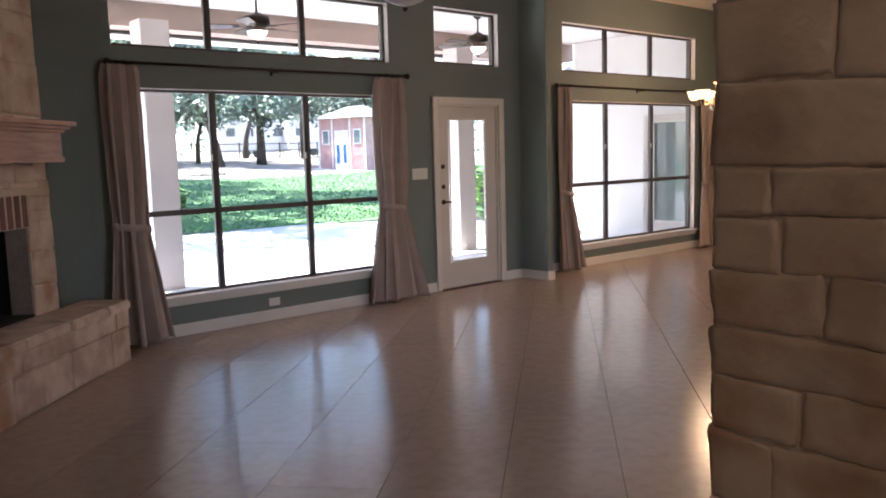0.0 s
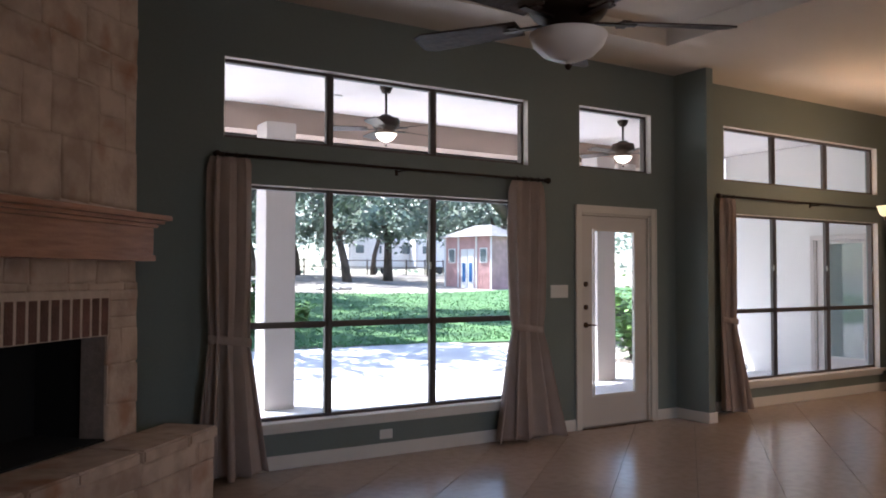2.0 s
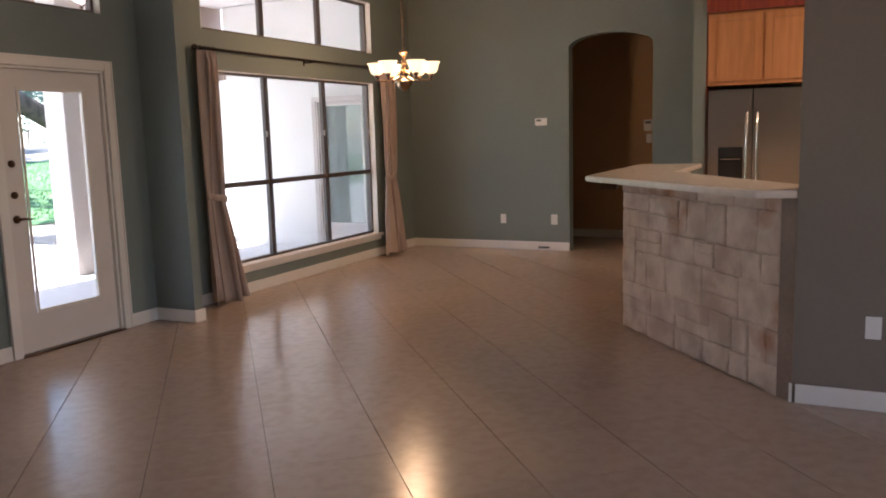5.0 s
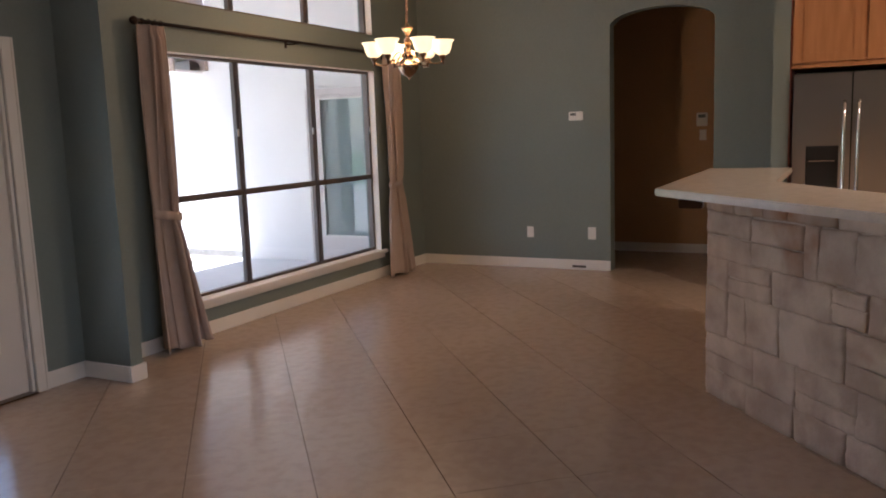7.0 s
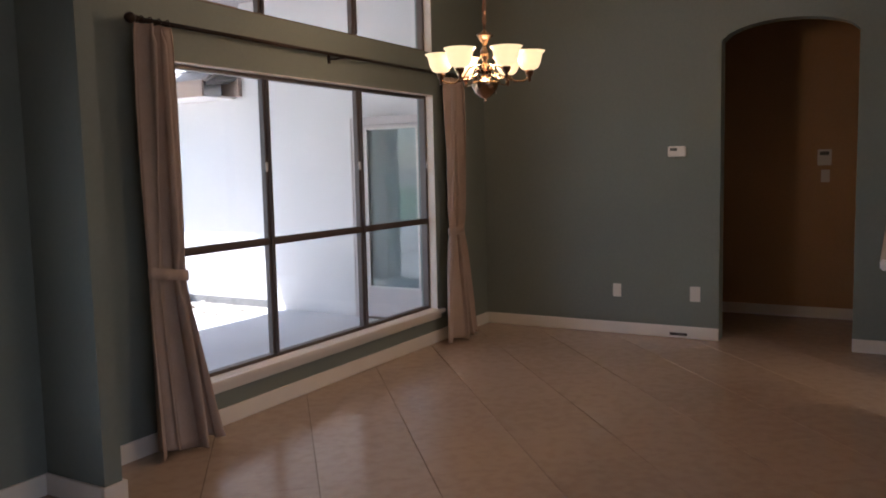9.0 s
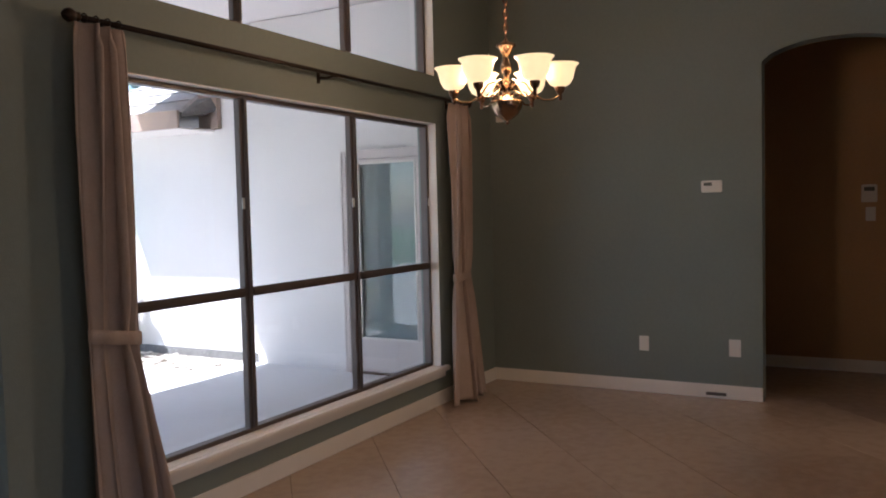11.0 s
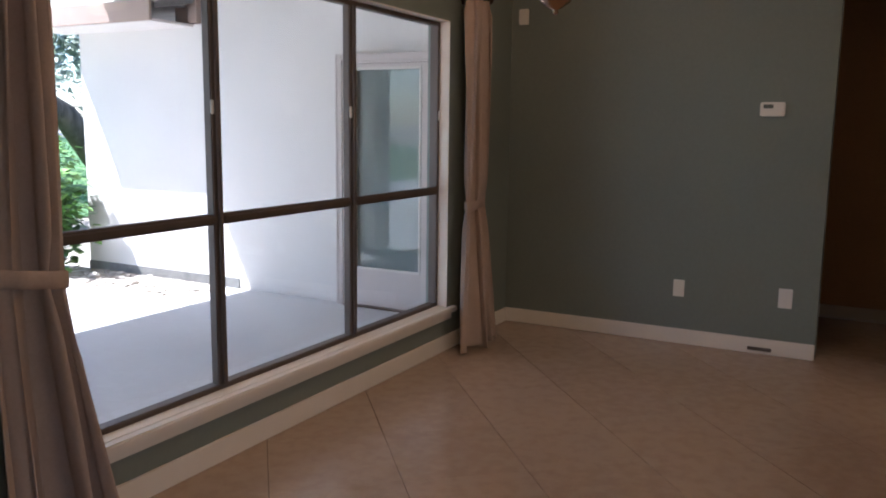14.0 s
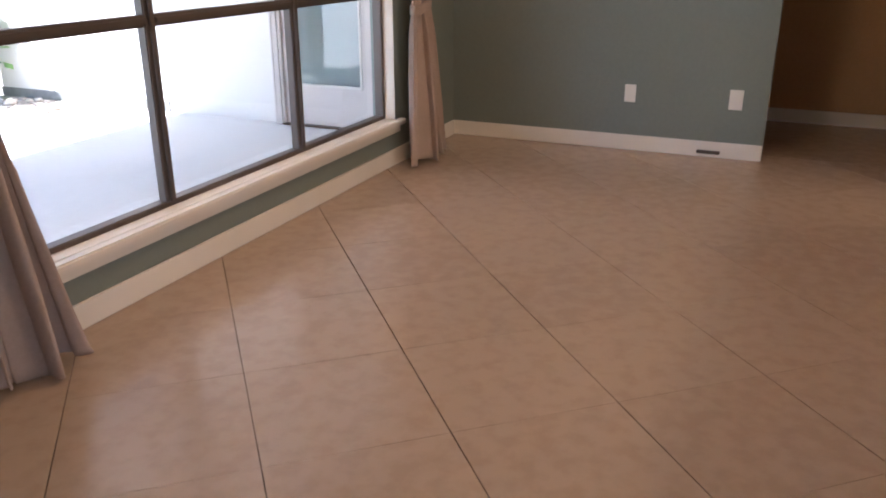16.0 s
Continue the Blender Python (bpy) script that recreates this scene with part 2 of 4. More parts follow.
def B(bm, a, b, bevel=0.0):
    """A box from corner a to corner b, with edges rounded off by bevel."""
    a, b = [min(p, q) for p, q in zip(a, b)], [max(p, q) for p, q in zip(a, b)]
    vs = [bm.verts.new((x, y, z)) for x in (a[0], b[0]) for y in (a[1], b[1]) for z in (a[2], b[2])]
    fs = [bm.faces.new([vs[i] for i in f]) for f in ((0, 1, 3, 2), (4, 6, 7, 5), (0, 4, 5, 1), (2, 3, 7, 6), (0, 2, 6, 4), (1, 5, 7, 3))]
    if bevel:
        bmesh.ops.bevel(bm, geom=list({e for f in fs for e in f.edges}), offset=bevel, segments=2, affect="EDGES", clamp_overlap=True)
    return bm


def box(a, b, bevel=0.0):
    return B(bmesh.new(), a, b, bevel)


def prism(bm, pts, z0, z1):
    lo = [bm.verts.new((x, y, z0)) for x, y in pts]
    hi = [bm.verts.new((x, y, z1)) for x, y in pts]
    n = len(pts)
    bm.faces.new(lo[::-1])
    bm.faces.new(hi)
    for i in range(n):
        bm.faces.new((lo[i], lo[(i + 1) % n], hi[(i + 1) % n], hi[i]))
    return bm


def lathe(bm, profile, seg=20, centre=(0, 0, 0)):
    """Rings of (radius, height) turned about z."""
    rings = []
    for r, z in profile:
        rings.append([bm.verts.new((centre[0] + r * math.cos(2 * math.pi * i / seg), centre[1] + r * math.sin(2 * math.pi * i / seg), centre[2] + z)) for i in range(seg)])
    for p, q in zip(rings, rings[1:]):
        for i in range(seg):
            bm.faces.new((p[i], p[(i + 1) % seg], q[(i + 1) % seg], q[i]))
    for ring, (r, z) in ((rings[0], profile[0]), (rings[-1], profile[-1])):
        if r > 1e-4:
            bm.faces.new(ring)
    bmesh.ops.remove_doubles(bm, verts=bm.verts, dist=1e-5)
    return bm


def tube(bm, pts, radii, seg=8):
    """A tube along points, with a radius at each."""
    pts = [Vector(p) for p in pts]
    if not isinstance(radii, (list, tuple)):
        radii = [radii] * len(pts)
    rings = []
    for i, p in enumerate(pts):
        d = (pts[min(i + 1, len(pts) - 1)] - pts[max(i - 1, 0)]).normalized()
        side = d.orthogonal().normalized() if i == 0 else (side - d * side.dot(d)).normalized()
        up = d.cross(side)
        rings.append([bm.verts.new(p + radii[i] * (side * math.cos(2 * math.pi * k / seg) + up * math.sin(2 * math.pi * k / seg))) for k in range(seg)])
    for a, b in zip(rings, rings[1:]):
        for k in range(seg):
            bm.faces.new((a[k], a[(k + 1) % seg], b[(k + 1) % seg], b[k]))
    bm.faces.new(rings[0])
    bm.faces.new(rings[-1])
    return bm


def stone_piece(bm, u0, u1, z0, z1, rng, thick=0.06, proud=0.02, rough=False):
    """One rough-faced block: its back at depth 0, its uneven face at about thick."""
    j = lambda s: rng.uniform(-s, s)  # noqa: E731
    g = 0.0015
    k = min(.012, (z1 - z0) * .07)
    c = [(u0 + g + j(k), z0 + g + j(k)), (u1 - g + j(k), z0 + g + j(k)), (u1 - g + j(k), z1 - g + j(k)), (u0 + g + j(k), z1 - g + j(k))]
    steps = (0, .07 + abs(j(.03)), .5 + j(.2), .93 - abs(j(.03)), 1)
    if rough:
        steps = (0, .05, .16, .30, .44, .58, .72, .86, .95, 1)
    seat = Vector((rng.uniform(0, 50), rng.uniform(0, 50), 0))
    lift, tu, tz = rng.uniform(-.3, .5) * proud, j(.5) * proud, j(.5) * proud
    grid = []
    for b in steps:
        row = []
        for a in steps:
            u = (c[0][0] * (1 - a) + c[1][0] * a) * (1 - b) + (c[3][0] * (1 - a) + c[2][0] * a) * b
            z = (c[0][1] * (1 - a) + c[1][1] * a) * (1 - b) + (c[3][1] * (1 - a) + c[2][1] * a) * b
            if a in (0, 1) or b in (0, 1):
                d = -thick + j(.002)
            elif rough:
                lump = noise.noise(Vector((u * 14, z * 14, 0)) + seat) + .5 * noise.noise(Vector((u * 38, z * 38, 3)) + seat)
                d = -thick - max(.12 * proud, proud * (.62 + .75 * lump) + .6 * lift + tu * (a - .5) + tz * (b - .5))
            else:
                d = -thick - max(.2 * proud, proud * rng.uniform(.35, .85) + lift + tu * (a - .5) + tz * (b - .5))
            row.append(bm.verts.new((u + j(.003), d, z + j(.003))))
        grid.append(row)
    for p, q in zip(grid, grid[1:]):
        for k in range(len(p) - 1):
            bm.faces.new((p[k], p[k + 1], q[k + 1], q[k]))
    corner = [bm.verts.new((u, 0, z)) for u, z in c]
    sides = (grid[0], [r[-1] for r in grid], grid[-1][::-1], [r[0] for r in grid][::-1])
    for k, run in enumerate(sides):
        bm.faces.new([corner[k]] + [corner[(k + 1) % 4]] + list(run[::-1]))
    return bm


def ashlar(width, z0, z1, rng, course=0.19, length=0.36, holes=(), jumper=0.25):
    """Rectangles (u0, u1, z0, z1) of stone laid in uneven courses, round the holes."""
    out = []
    z = z0
    while z < z1 - 0.03:
        h = min(course * rng.uniform(0.7, 1.3), z1 - z)
        if z1 - z - h < 0.06:
            h = z1 - z
        for hz in [v for q in holes for v in q[2:]]:
            if z + 0.05 < hz < z + h + 0.05:
                h = hz - z
        spans = [(0.0, width)]
        for a, b, c, d in holes:
            if z + h > c + 0.01 and z < d - 0.01:
                spans = [s for p, q in spans for s in ((p, min(q, a)), (max(p, b), q)) if s[1] - s[0] > 0.02]
        for p, q in spans:
            u = p
            while u < q - 0.01:
                w = length * rng.uniform(0.5, 1.5)
                if q - u - w < 0.12:
                    w = q - u
                if rng.random() < jumper and h > 0.16 and w > 0.2:
                    s = h * rng.uniform(0.4, 0.6)
                    out += [(u, u + w, z, z + s), (u, u + w, z + s, z + h)]
                elif rng.random() < jumper * .8 and h > 0.16 and w > 0.22:
                    s = w * rng.uniform(0.25, 0.7)
                    out += [(u, u + s, z, z + h), (u + s, u + w, z, z + h)]
                else:
                    out.append((u, u + w, z, z + h))
                u += w
        z += h
    return out


def stones(parent, origin, angle, width, z0, z1, seed, **kw):
    """Stones as parts on an upright face: origin is its lower end, angle its direction seen from above; the face looks to its right."""
    rng = random.Random(seed)
    thick, proud, rough = kw.pop("thick", 0.05), kw.pop("proud", 0.02), kw.pop("rough", False)
    for r in ashlar(width, z0, z1, rng, **kw):
        uc, zc = (r[0] + r[1]) / 2, (r[2] + r[3]) / 2
        bm = stone_piece(bmesh.new(), r[0] - uc, r[1] - uc, r[2] - zc, r[3] - zc, rng, thick, proud, rough)
        ob = part("stone", bm, STONE, parent, smooth=True)
        a = radians(angle)
        ob.matrix_local = pose(origin[0] + uc * math.cos(a), origin[1] + uc * math.sin(a), zc, 0, 0, angle)


# ---- the room's shell ----
H = 3.53      # ceiling
T = 0.16      # wall thickness
X0, X1, Y0 = -1.75, 10.97, -9.2
XH = 12.4     # far wall of the hall


def wall(name, pieces, mat, label):
    bm = bmesh.new()
    for a, b in pieces:
        B(bm, a, b)
    return part(name, bm, mat, None, label, kind="structure")


# Openings in the garden wall: x0, x1, z0, z1
OPEN_A, TRAN_A = (1.53, 4.33, 0.345, 2.125), (1.53, 4.33, 2.455, 3.05)
TRAN_B, DOOR = (4.945, 5.91, 2.485, 3.08), (4.955, 5.88, 0.0, 2.05)
OPEN_C, TRAN_C = (7.02, 10.0, 0.285, 2.135), (7.02, 10.0, 2.49, 3.09)
cols = [X0, 1.53, 4.33, 4.945, 5.91, 7.02, 10.0, X1 + T]
solid = []
for xa, xb in zip(cols, cols[1:]):
    holes = sorted((o[2], o[3]) for o in (OPEN_A, TRAN_A, TRAN_B, DOOR, OPEN_C, TRAN_C) if o[0] < (xa + xb) / 2 < o[1])
    z = 0
    for lo, hi in holes + [(H + 0.35, None)]:
        if lo > z:
            solid.append(((xa, 0, z), (xb, T, lo)))
        z = hi
solid.append(((5.88, 0, 0), (5.91, T, 2.05)))
solid.append(((4.945, 0, 0), (4.955, T, 2.05)))
wall("wall_north", solid, WALL, "grey-green painted wall with tall windows onto the patio")
wall("wall_column", [((6.25, -0.415, 0), (6.345, -0.002, H))], WALL, "grey-green painted square column beside the glazed door")

# far wall with the arched opening
AY0, AY1, SPRING, CROWN = -3.20, -2.187, 2.50, 2.635
bm = bmesh.new()
B(bm, (X1, AY1, 0), (X1 + T, 0, H))
B(bm, (X1, -3.80, 0), (X1 + T, AY0, H))
arc = []
for i in range(17):
    y = AY0 + (AY1 - AY0) * i / 16
    arc.append((y, SPRING + (CROWN - SPRING) * (1 - (2 * i / 16 - 1) ** 2) ** 0.62))
for (ya, za), (yb, zb) in zip(arc, arc[1:]):
    q = [bm.verts.new((x, y, z)) for x in (X1, X1 + T) for y, z in ((ya, za), (yb, zb), (yb, H), (ya, H))]
    for f in ((0, 1, 2, 3), (7, 6, 5, 4), (0, 4, 5, 1)):
        bm.faces.new([q[k] for k in f])
part("wall_east", bm, WALL, None, "grey-green painted wall with a low arched opening", kind="structure")
wall("wall_fridge", [((10.0, -3.93, 0), (X1 + T, -3.802, H))], WALL, "grey-green painted stub wall beside the fridge")
for k, piece in enumerate([((XH, -5.2, 0), (XH + .13, 0.0, H)), ((X1 + T, -0.15, 0), (XH, -0.01, H)), ((X1 + T, -5.2, 0), (XH, -5.05, H))]):
    wall("wall_hall_%d" % (k + 1), [piece], TAN_WALL, "tan painted wall of the dim hall behind the arch")
wall("wall_kitchen", [((5.85, -9.2, 0), (6.0, -4.985, H))], TAUPE_WALL, "taupe wall end beside the raised bar")
wall("wall_kitchen_back", [((10.78, -9.2, 0), (X1, -4.95, H)), ((10.83, -4.95, 0), (X1 + T, -3.932, H))], WALL, "painted kitchen wall behind the fridge")
# The gap in wall_south is added for the fill lamp, out of view.
wall("wall_south", [((X0, Y0 - T, 0), (.4, Y0, H)), ((4.0, Y0 - T, 0), (X1, Y0, H)), ((.4, Y0 - T, 0), (4.0, Y0, .7)), ((.4, Y0 - T, 2.6), (4.0, Y0, H))], WALL, "plain painted wall")
wall("wall_west", [((X0 - T, Y0 - T, 0), (X0, T, H))], WALL, "plain painted wall")

# ceiling with a shallow raised tray over the living area
TR = (-0.9, 5.35, -6.2, -0.72)
bm = bmesh.new()
for a, b in (((X0, TR[3], H), (XH + .13, T, H + 0.15)), ((X0, Y0, H), (XH + .13, TR[2], H + 0.15)), ((X0, TR[2], H), (TR[0], TR[3], H + 0.15)), ((TR[1], TR[2], H), (XH + .13, TR[3], H + 0.15)),
             ((TR[0] - .1, TR[2] - .1, H + 0.152), (TR[1] + .1, TR[3] + .1, H + 0.3))):
    B(bm, a, b)
part("ceiling", bm, CEIL, None, "cream textured ceiling with a shallow raised tray", kind="structure")

floor = part("floor", box((X0, Y0, -0.12), (XH, T, -0.008)), GROUT, None, "beige porcelain tile floor laid diagonally with dark joints", kind="structure")

# skirting
def skirt(name, runs):
    bm = bmesh.new()
    for (xa, ya), (xb, yb), (nx, ny) in runs:
        t, h = 0.016, 0.105
        B(bm, (xa, ya, 0.001), (xb + nx * t, yb + ny * t, h), 0.003)
    return part(name, bm, WHITE, None, "white painted skirting board", kind="structure")


skirt("baseboard", [((1.3, -0.001), (4.88, -0.001), (0, -1)), ((5.96, -0.001), (6.232, -0.001), (0, -1)), ((6.249, -0.416), (6.249, -0.001), (-1, 0)), ((6.233, -0.416), (6.362, -0.416), (0, -1)),
                    ((6.346, -0.415), (6.346, -0.001), (1, 0)), ((6.364, -0.001), (X1 - 0.018, -0.001), (0, -1)), ((X1 - 0.001, AY1), (X1 - 0.001, -0.001), (-1, 0)), ((X1 - 0.001, -3.79), (X1 - 0.001, AY0), (-1, 0)),
                    ((XH - .001, -5.0), (XH - .001, -0.2), (-1, 0)), ((5.849, -9.1), (5.849, -5.0), (-1, 0)), ((5.833, -4.984), (6.0, -4.984), (0, 1))])

# ---- windows ----
def window(name, op, xs, zs, label):
    """A fixed window in the garden wall: bronze bars at xs and zs, a pane in each field, a white sill."""
    x0, x1, z0, z1 = op
    w = thing(name, ((x0 + x1) / 2, 0.1, z0), 0, label, "window", kind="structure")
    cx = (x0 + x1) / 2
    L = lambda x, y, z: (x - cx, y - 0.1, z - z0)  # noqa: E731
    bm = bmesh.new()
    f = 0.028
    for a, b in (((x0 + .002, .07, z0 + .002), (x0 + f, .13, z1 - .002)), ((x1 - f, .07, z0 + .002), (x1 - .002, .13, z1 - .002)),
                 ((x0 + f, .071, z0 + .002), (x1 - f, .129, z0 + f)), ((x0 + f, .071, z1 - f), (x1 - f, .129, z1 - .002))):
        B(bm, L(*a), L(*b), 0.004)
    part("window_frame", bm, FRAME, w, "dark bronze frame")
    for x in xs:
        bm = bmesh.new()
        B(bm, L(x - .030, .066, z0 + f), L(x + .030, .112, z1 - f), 0.005)
        B(bm, L(x - .012, .050, z0 + f), L(x + .012, .063, z1 - f), 0.003)
        part("mullion", bm, FRAME, w)
    ex = [x0 + f] + [v for x in xs for v in (x - .030, x + .030)] + [x1 - f]
    ez = [z0 + f] + [v for z in zs for v in (z - .024, z + .024)] + [z1 - f]
    for i in range(0, len(ex), 2):
        for z in zs:
            bm = bmesh.new()
            B(bm, L(ex[i], .070, z - .024), L(ex[i + 1], .112, z + .024), 0.004)
            B(bm, L(ex[i], .056, z - .008), L(ex[i + 1], .067, z + .014), 0.003)
            part("rail", bm, FRAME, w)
            part("latch", box(L(ex[i + 1] - .012, .05, z1 - .62), L(ex[i + 1] + .004, .062, z1 - .56), .003), PLASTIC, w, "white plastic sash latch")
        for k in range(0, len(ez), 2):
            bm = bmesh.new()
            vs = [bm.verts.new(L(*p)) for p in ((ex[i], .1, ez[k]), (ex[i + 1], .1, ez[k]), (ex[i + 1], .1, ez[k + 1]), (ex[i], .1, ez[k + 1]))]
            bm.faces.new(vs)
            pane = part("pane", bm, GLASS, w)
            pane.visible_shadow = False
    if zs:
        bm = bmesh.new()
        B(bm, L(x0 + .007, -.004, z0 - .02), L(x1 - .007, .069, z0 + .007), 0.003)
        B(bm, L(x0 - .06, -.05, z0 - .028), L(x1 + .06, -.004, z0 + .007), 0.006)
        B(bm, L(x0 - .03, -.022, z0 - .075), L(x1 + .03, -.002, z0 - .030), 0.004)
        part("window_sill", bm, WHITE, w, "white painted sill and apron")
    bm = bmesh.new()
    t = .006
    for a, b in (((x0 + .0005, .001, z0 + .001), (x0 + t, .069, z1 - .001)), ((x1 - t, .001, z0 + .001), (x1 - .0005, .069, z1 - .001)), ((x0 + t, .001, z1 - t), (x1 - t, .069, z1 - .0005))):
        B(bm, L(*a), L(*b))
    part("reveal", bm, WHITE, w, "white painted reveal")
    return w


window("window_1", OPEN_A, (2.40, 3.36), (1.068,), "wide six-pane picture window in bronze frame, curtains at both ends")
window("window_2", TRAN_A, (2.40, 3.36), (), "three-pane transom window above the curtain rod")
window("window_3", TRAN_B, (), (), "single-pane transom window above the glazed door")
window("window_4", OPEN_C, (7.98, 9.01), (1.06,), "wide six-pane picture window facing the stucco wing")
window("window_5", TRAN_C, (7.97, 8.98), (), "three-pane transom window in the dining area")


# ---- glazed door ----
def glazed_door(name, loc, rz, pane_mat, label, w=0.925, h=2.05, hardware=True, glass_w=0.57, z0=0.29, z1=1.90, cas=0.075, kind="structure"):
    d = thing(name, loc, rz, label, "door", kind=kind)
    bm = bmesh.new()
    for a, b in (((-w / 2 - cas, -.022, 0), (-w / 2, -.002, h + cas)), ((w / 2, -.022, 0), (w / 2 + cas, -.002, h + cas)), ((-w / 2, -.022, h), (w / 2, -.002, h + cas)),
                 ((-w / 2 - cas, -.030, 0), (-w / 2 - cas + .018, -.0225, h + cas)), ((w / 2 + cas - .018, -.030, 0), (w / 2 + cas, -.0225, h + cas)), ((-w / 2 - cas + .018, -.030, h + cas - .018), (w / 2 + cas - .018, -.0225, h + cas))):
        B(bm, a, b, .003)
    part("casing", bm, WHITE, d, "painted moulded casing")
    bm = bmesh.new()
    j = .02
    for a, b in (((-w / 2 + .001, .0, 0), (-w / 2 + j, .12, h - .001)), ((w / 2 - j, .0, 0), (w / 2 - .001, .12, h - .001)), ((-w / 2 + j, .0, h - j), (w / 2 - j, .12, h - .001))):
        B(bm, a, b)
    part("jamb", bm, WHITE, d)
    a, e = w / 2 - j - .003, glass_w / 2
    bm = bmesh.new()
    for p, q in (((-a, .03, .012), (-e, .074, h - j - .003)), ((e, .03, .012), (a, .074, h - j - .003)), ((-e, .03, .012), (e, .074, z0)), ((-e, .03, z1), (e, .074, h - j - .003))):
        B(bm, p, q)
    part("leaf", bm, DOOR_PAINT, d, "painted door leaf")
    bm = bmesh.new()
    s = .022
    for p, q in (((-e, .018, z0), (-e + s, .0295, z1)), ((e - s, .018, z0), (e, .0295, z1)), ((-e + s, .018, z0), (e - s, .0295, z0 + s)), ((-e + s, .018, z1 - s), (e - s, .0295, z1))):
        B(bm, p, q, .004)
    part("glazing_bead", bm, WHITE, d)
    bm = bmesh.new()
    bm.faces.new([bm.verts.new(v) for v in ((-e + .002, .05, z0 + .002), (e - .002, .05, z0 + .002), (e - .002, .05, z1 - .002), (-e + .002, .05, z1 - .002))])
    p = part("pane", bm, pane_mat, d)
    p.visible_shadow = False
    part("threshold", box((-w / 2, -.03, .001), (w / 2, .14, .011), .003), BRONZE, d, "dark metal threshold")
    if hardware:
        for z, r in ((1.37, .026), (1.15, .026)):
            bm = lathe(bmesh.new(), [(r, 0), (r, .012), (r * .6, .016), (r * .5, .022), (0, .022)], 14)
            bmesh.ops.rotate(bm, verts=bm.verts, matrix=Matrix.Rotation(radians(90), 3, "X"))
            o = part("deadbolt", bm, BRONZE, d, "dark bronze thumb bolt", smooth=True)
            o.location = (-a + .065, .030, z)
        lever = lathe(bmesh.new(), [(.028, 0), (.028, .010), (.012, .014), (.011, .045), (0, .045)], 14)
        bmesh.ops.rotate(lever, verts=lever.verts, matrix=Matrix.Rotation(radians(90), 3, "X"))
        tube(lever, [(0, -.042, 0), (.03, -.046, .002), (.075, -.046, -.002), (.1, -.042, -.006)], [.010, .009, .008, .006])
        o = part("door_handle", lever, BRONZE, d, "dark bronze lever handle", smooth=True)
        o.location = (-a + .065, .030, .98)
    return d


glazed_door("door_1", ((DOOR[0] + DOOR[1]) / 2, 0.0, 0), 0, GLASS, "cream painted door with one tall glass pane, closed")

# ---- curtains ----
def curtain(x0, x1, top, flare, seed, side, deep=.052):
    """A cloth drop in deep folds: gathered at the rod, held by a tie-back, then flared to the floor."""
    rng = random.Random(seed)
    cx = (x0 + x1) / 2
    c = thing("curtain", (cx, -0.12, 0.012), 0, "beige pleated curtain with a tie-back, hanging beside a window", "curtain", "curtains")
    prof = [(2.30, .84), (2.24, .94), (1.9, 1.0), (1.5, .97), (1.2, .92), (1.05, .88), (.93, .88), (.84, .95), (.6, 1.12), (.3, 1.33), (.05, 1.52), (.0, 1.55)]
    n, steps, folds = 110, 46, rng.uniform(3.3, 3.8)
    half, ph = (x1 - x0) / 2, rng.uniform(0, 6)

    def wide(z):
        for (za, a), (zb, b) in zip(prof, prof[1:]):
            if za >= z >= zb:
                return a + (b - a) * (za - z) / (za - zb)
        return prof[-1][1]

    def fold(i, z):
        """Where the cloth hangs at step i across and height z: x, y and the fold's phase."""
        t = i / n * 2 - 1
        a = folds * math.pi * t + ph + 1.1 * math.sin(2.1 * t + z * .7 + seed) + .5 * math.sin(5 * t + 1.6 * z + seed)
        low = max(0, .93 - z)
        pinch = .62 if z > 2.2 else 1.0 - .38 * math.exp(-((z - .98) / .10) ** 2)
        amp = (deep + .045 * low) * pinch * (.66 + .34 * math.sin(3.7 * t + 1.1 * z + seed * 2))
        w = half * (1 + (wide(z) - 1) * flare)
        wave = math.sin(a) + .22 * math.sin(2.3 * a + z)
        return t * w + side * .05 * low ** 1.2 + amp * .38 * math.sin(2 * a), amp * wave - .05 * low, a

    k = (top - .03) / 2.30
    bm = bmesh.new()
    rows = []
    for r in range(steps + 1):
        z = 2.30 * (1 - r / steps)
        row = []
        for i in range(n + 1):
            x, y, a = fold(i, z)
            hem = .016 * (1 + math.sin(a * .5 + seed)) if r == steps else 0
            row.append(bm.verts.new((x, y, max(0, z + hem) * k)))
        rows.append(row)
    for p, q in zip(rows, rows[1:]):
        for i in range(n):
            bm.faces.new((p[i], p[i + 1], q[i + 1], q[i]))
    ob = part("cloth", bm, CURTAIN, c, smooth=True)
    ob.modifiers.new("thick", "SOLIDIFY").thickness = .004
    bm = bmesh.new()
    m, rings = 48, []
    for dz, grow in ((-.030, -.005), (-.026, 0), (0, .001), (.026, 0), (.030, -.005)):
        ring = []
        for q in range(m):
            t = 2 * math.pi * q / m
            w = half * (1 + (wide(.98) - 1) * flare) + .004 + grow
            d = deep * .62 + .010 + grow + .006 * math.sin(7 * t + seed)
            ring.append(bm.verts.new((w * math.cos(t), d * math.sin(t) - .004, .98 * k + dz - .02 * math.cos(t) * (1 if side >= 0 else -1))))
        rings.append(ring)
    for p, q in zip(rings, rings[1:]):
        for v in range(m):
            bm.faces.new((p[v], p[(v + 1) % m], q[(v + 1) % m], q[v]))
    part("tie_back", bm, CURTAIN, c, "fabric tie-back band", smooth=True)
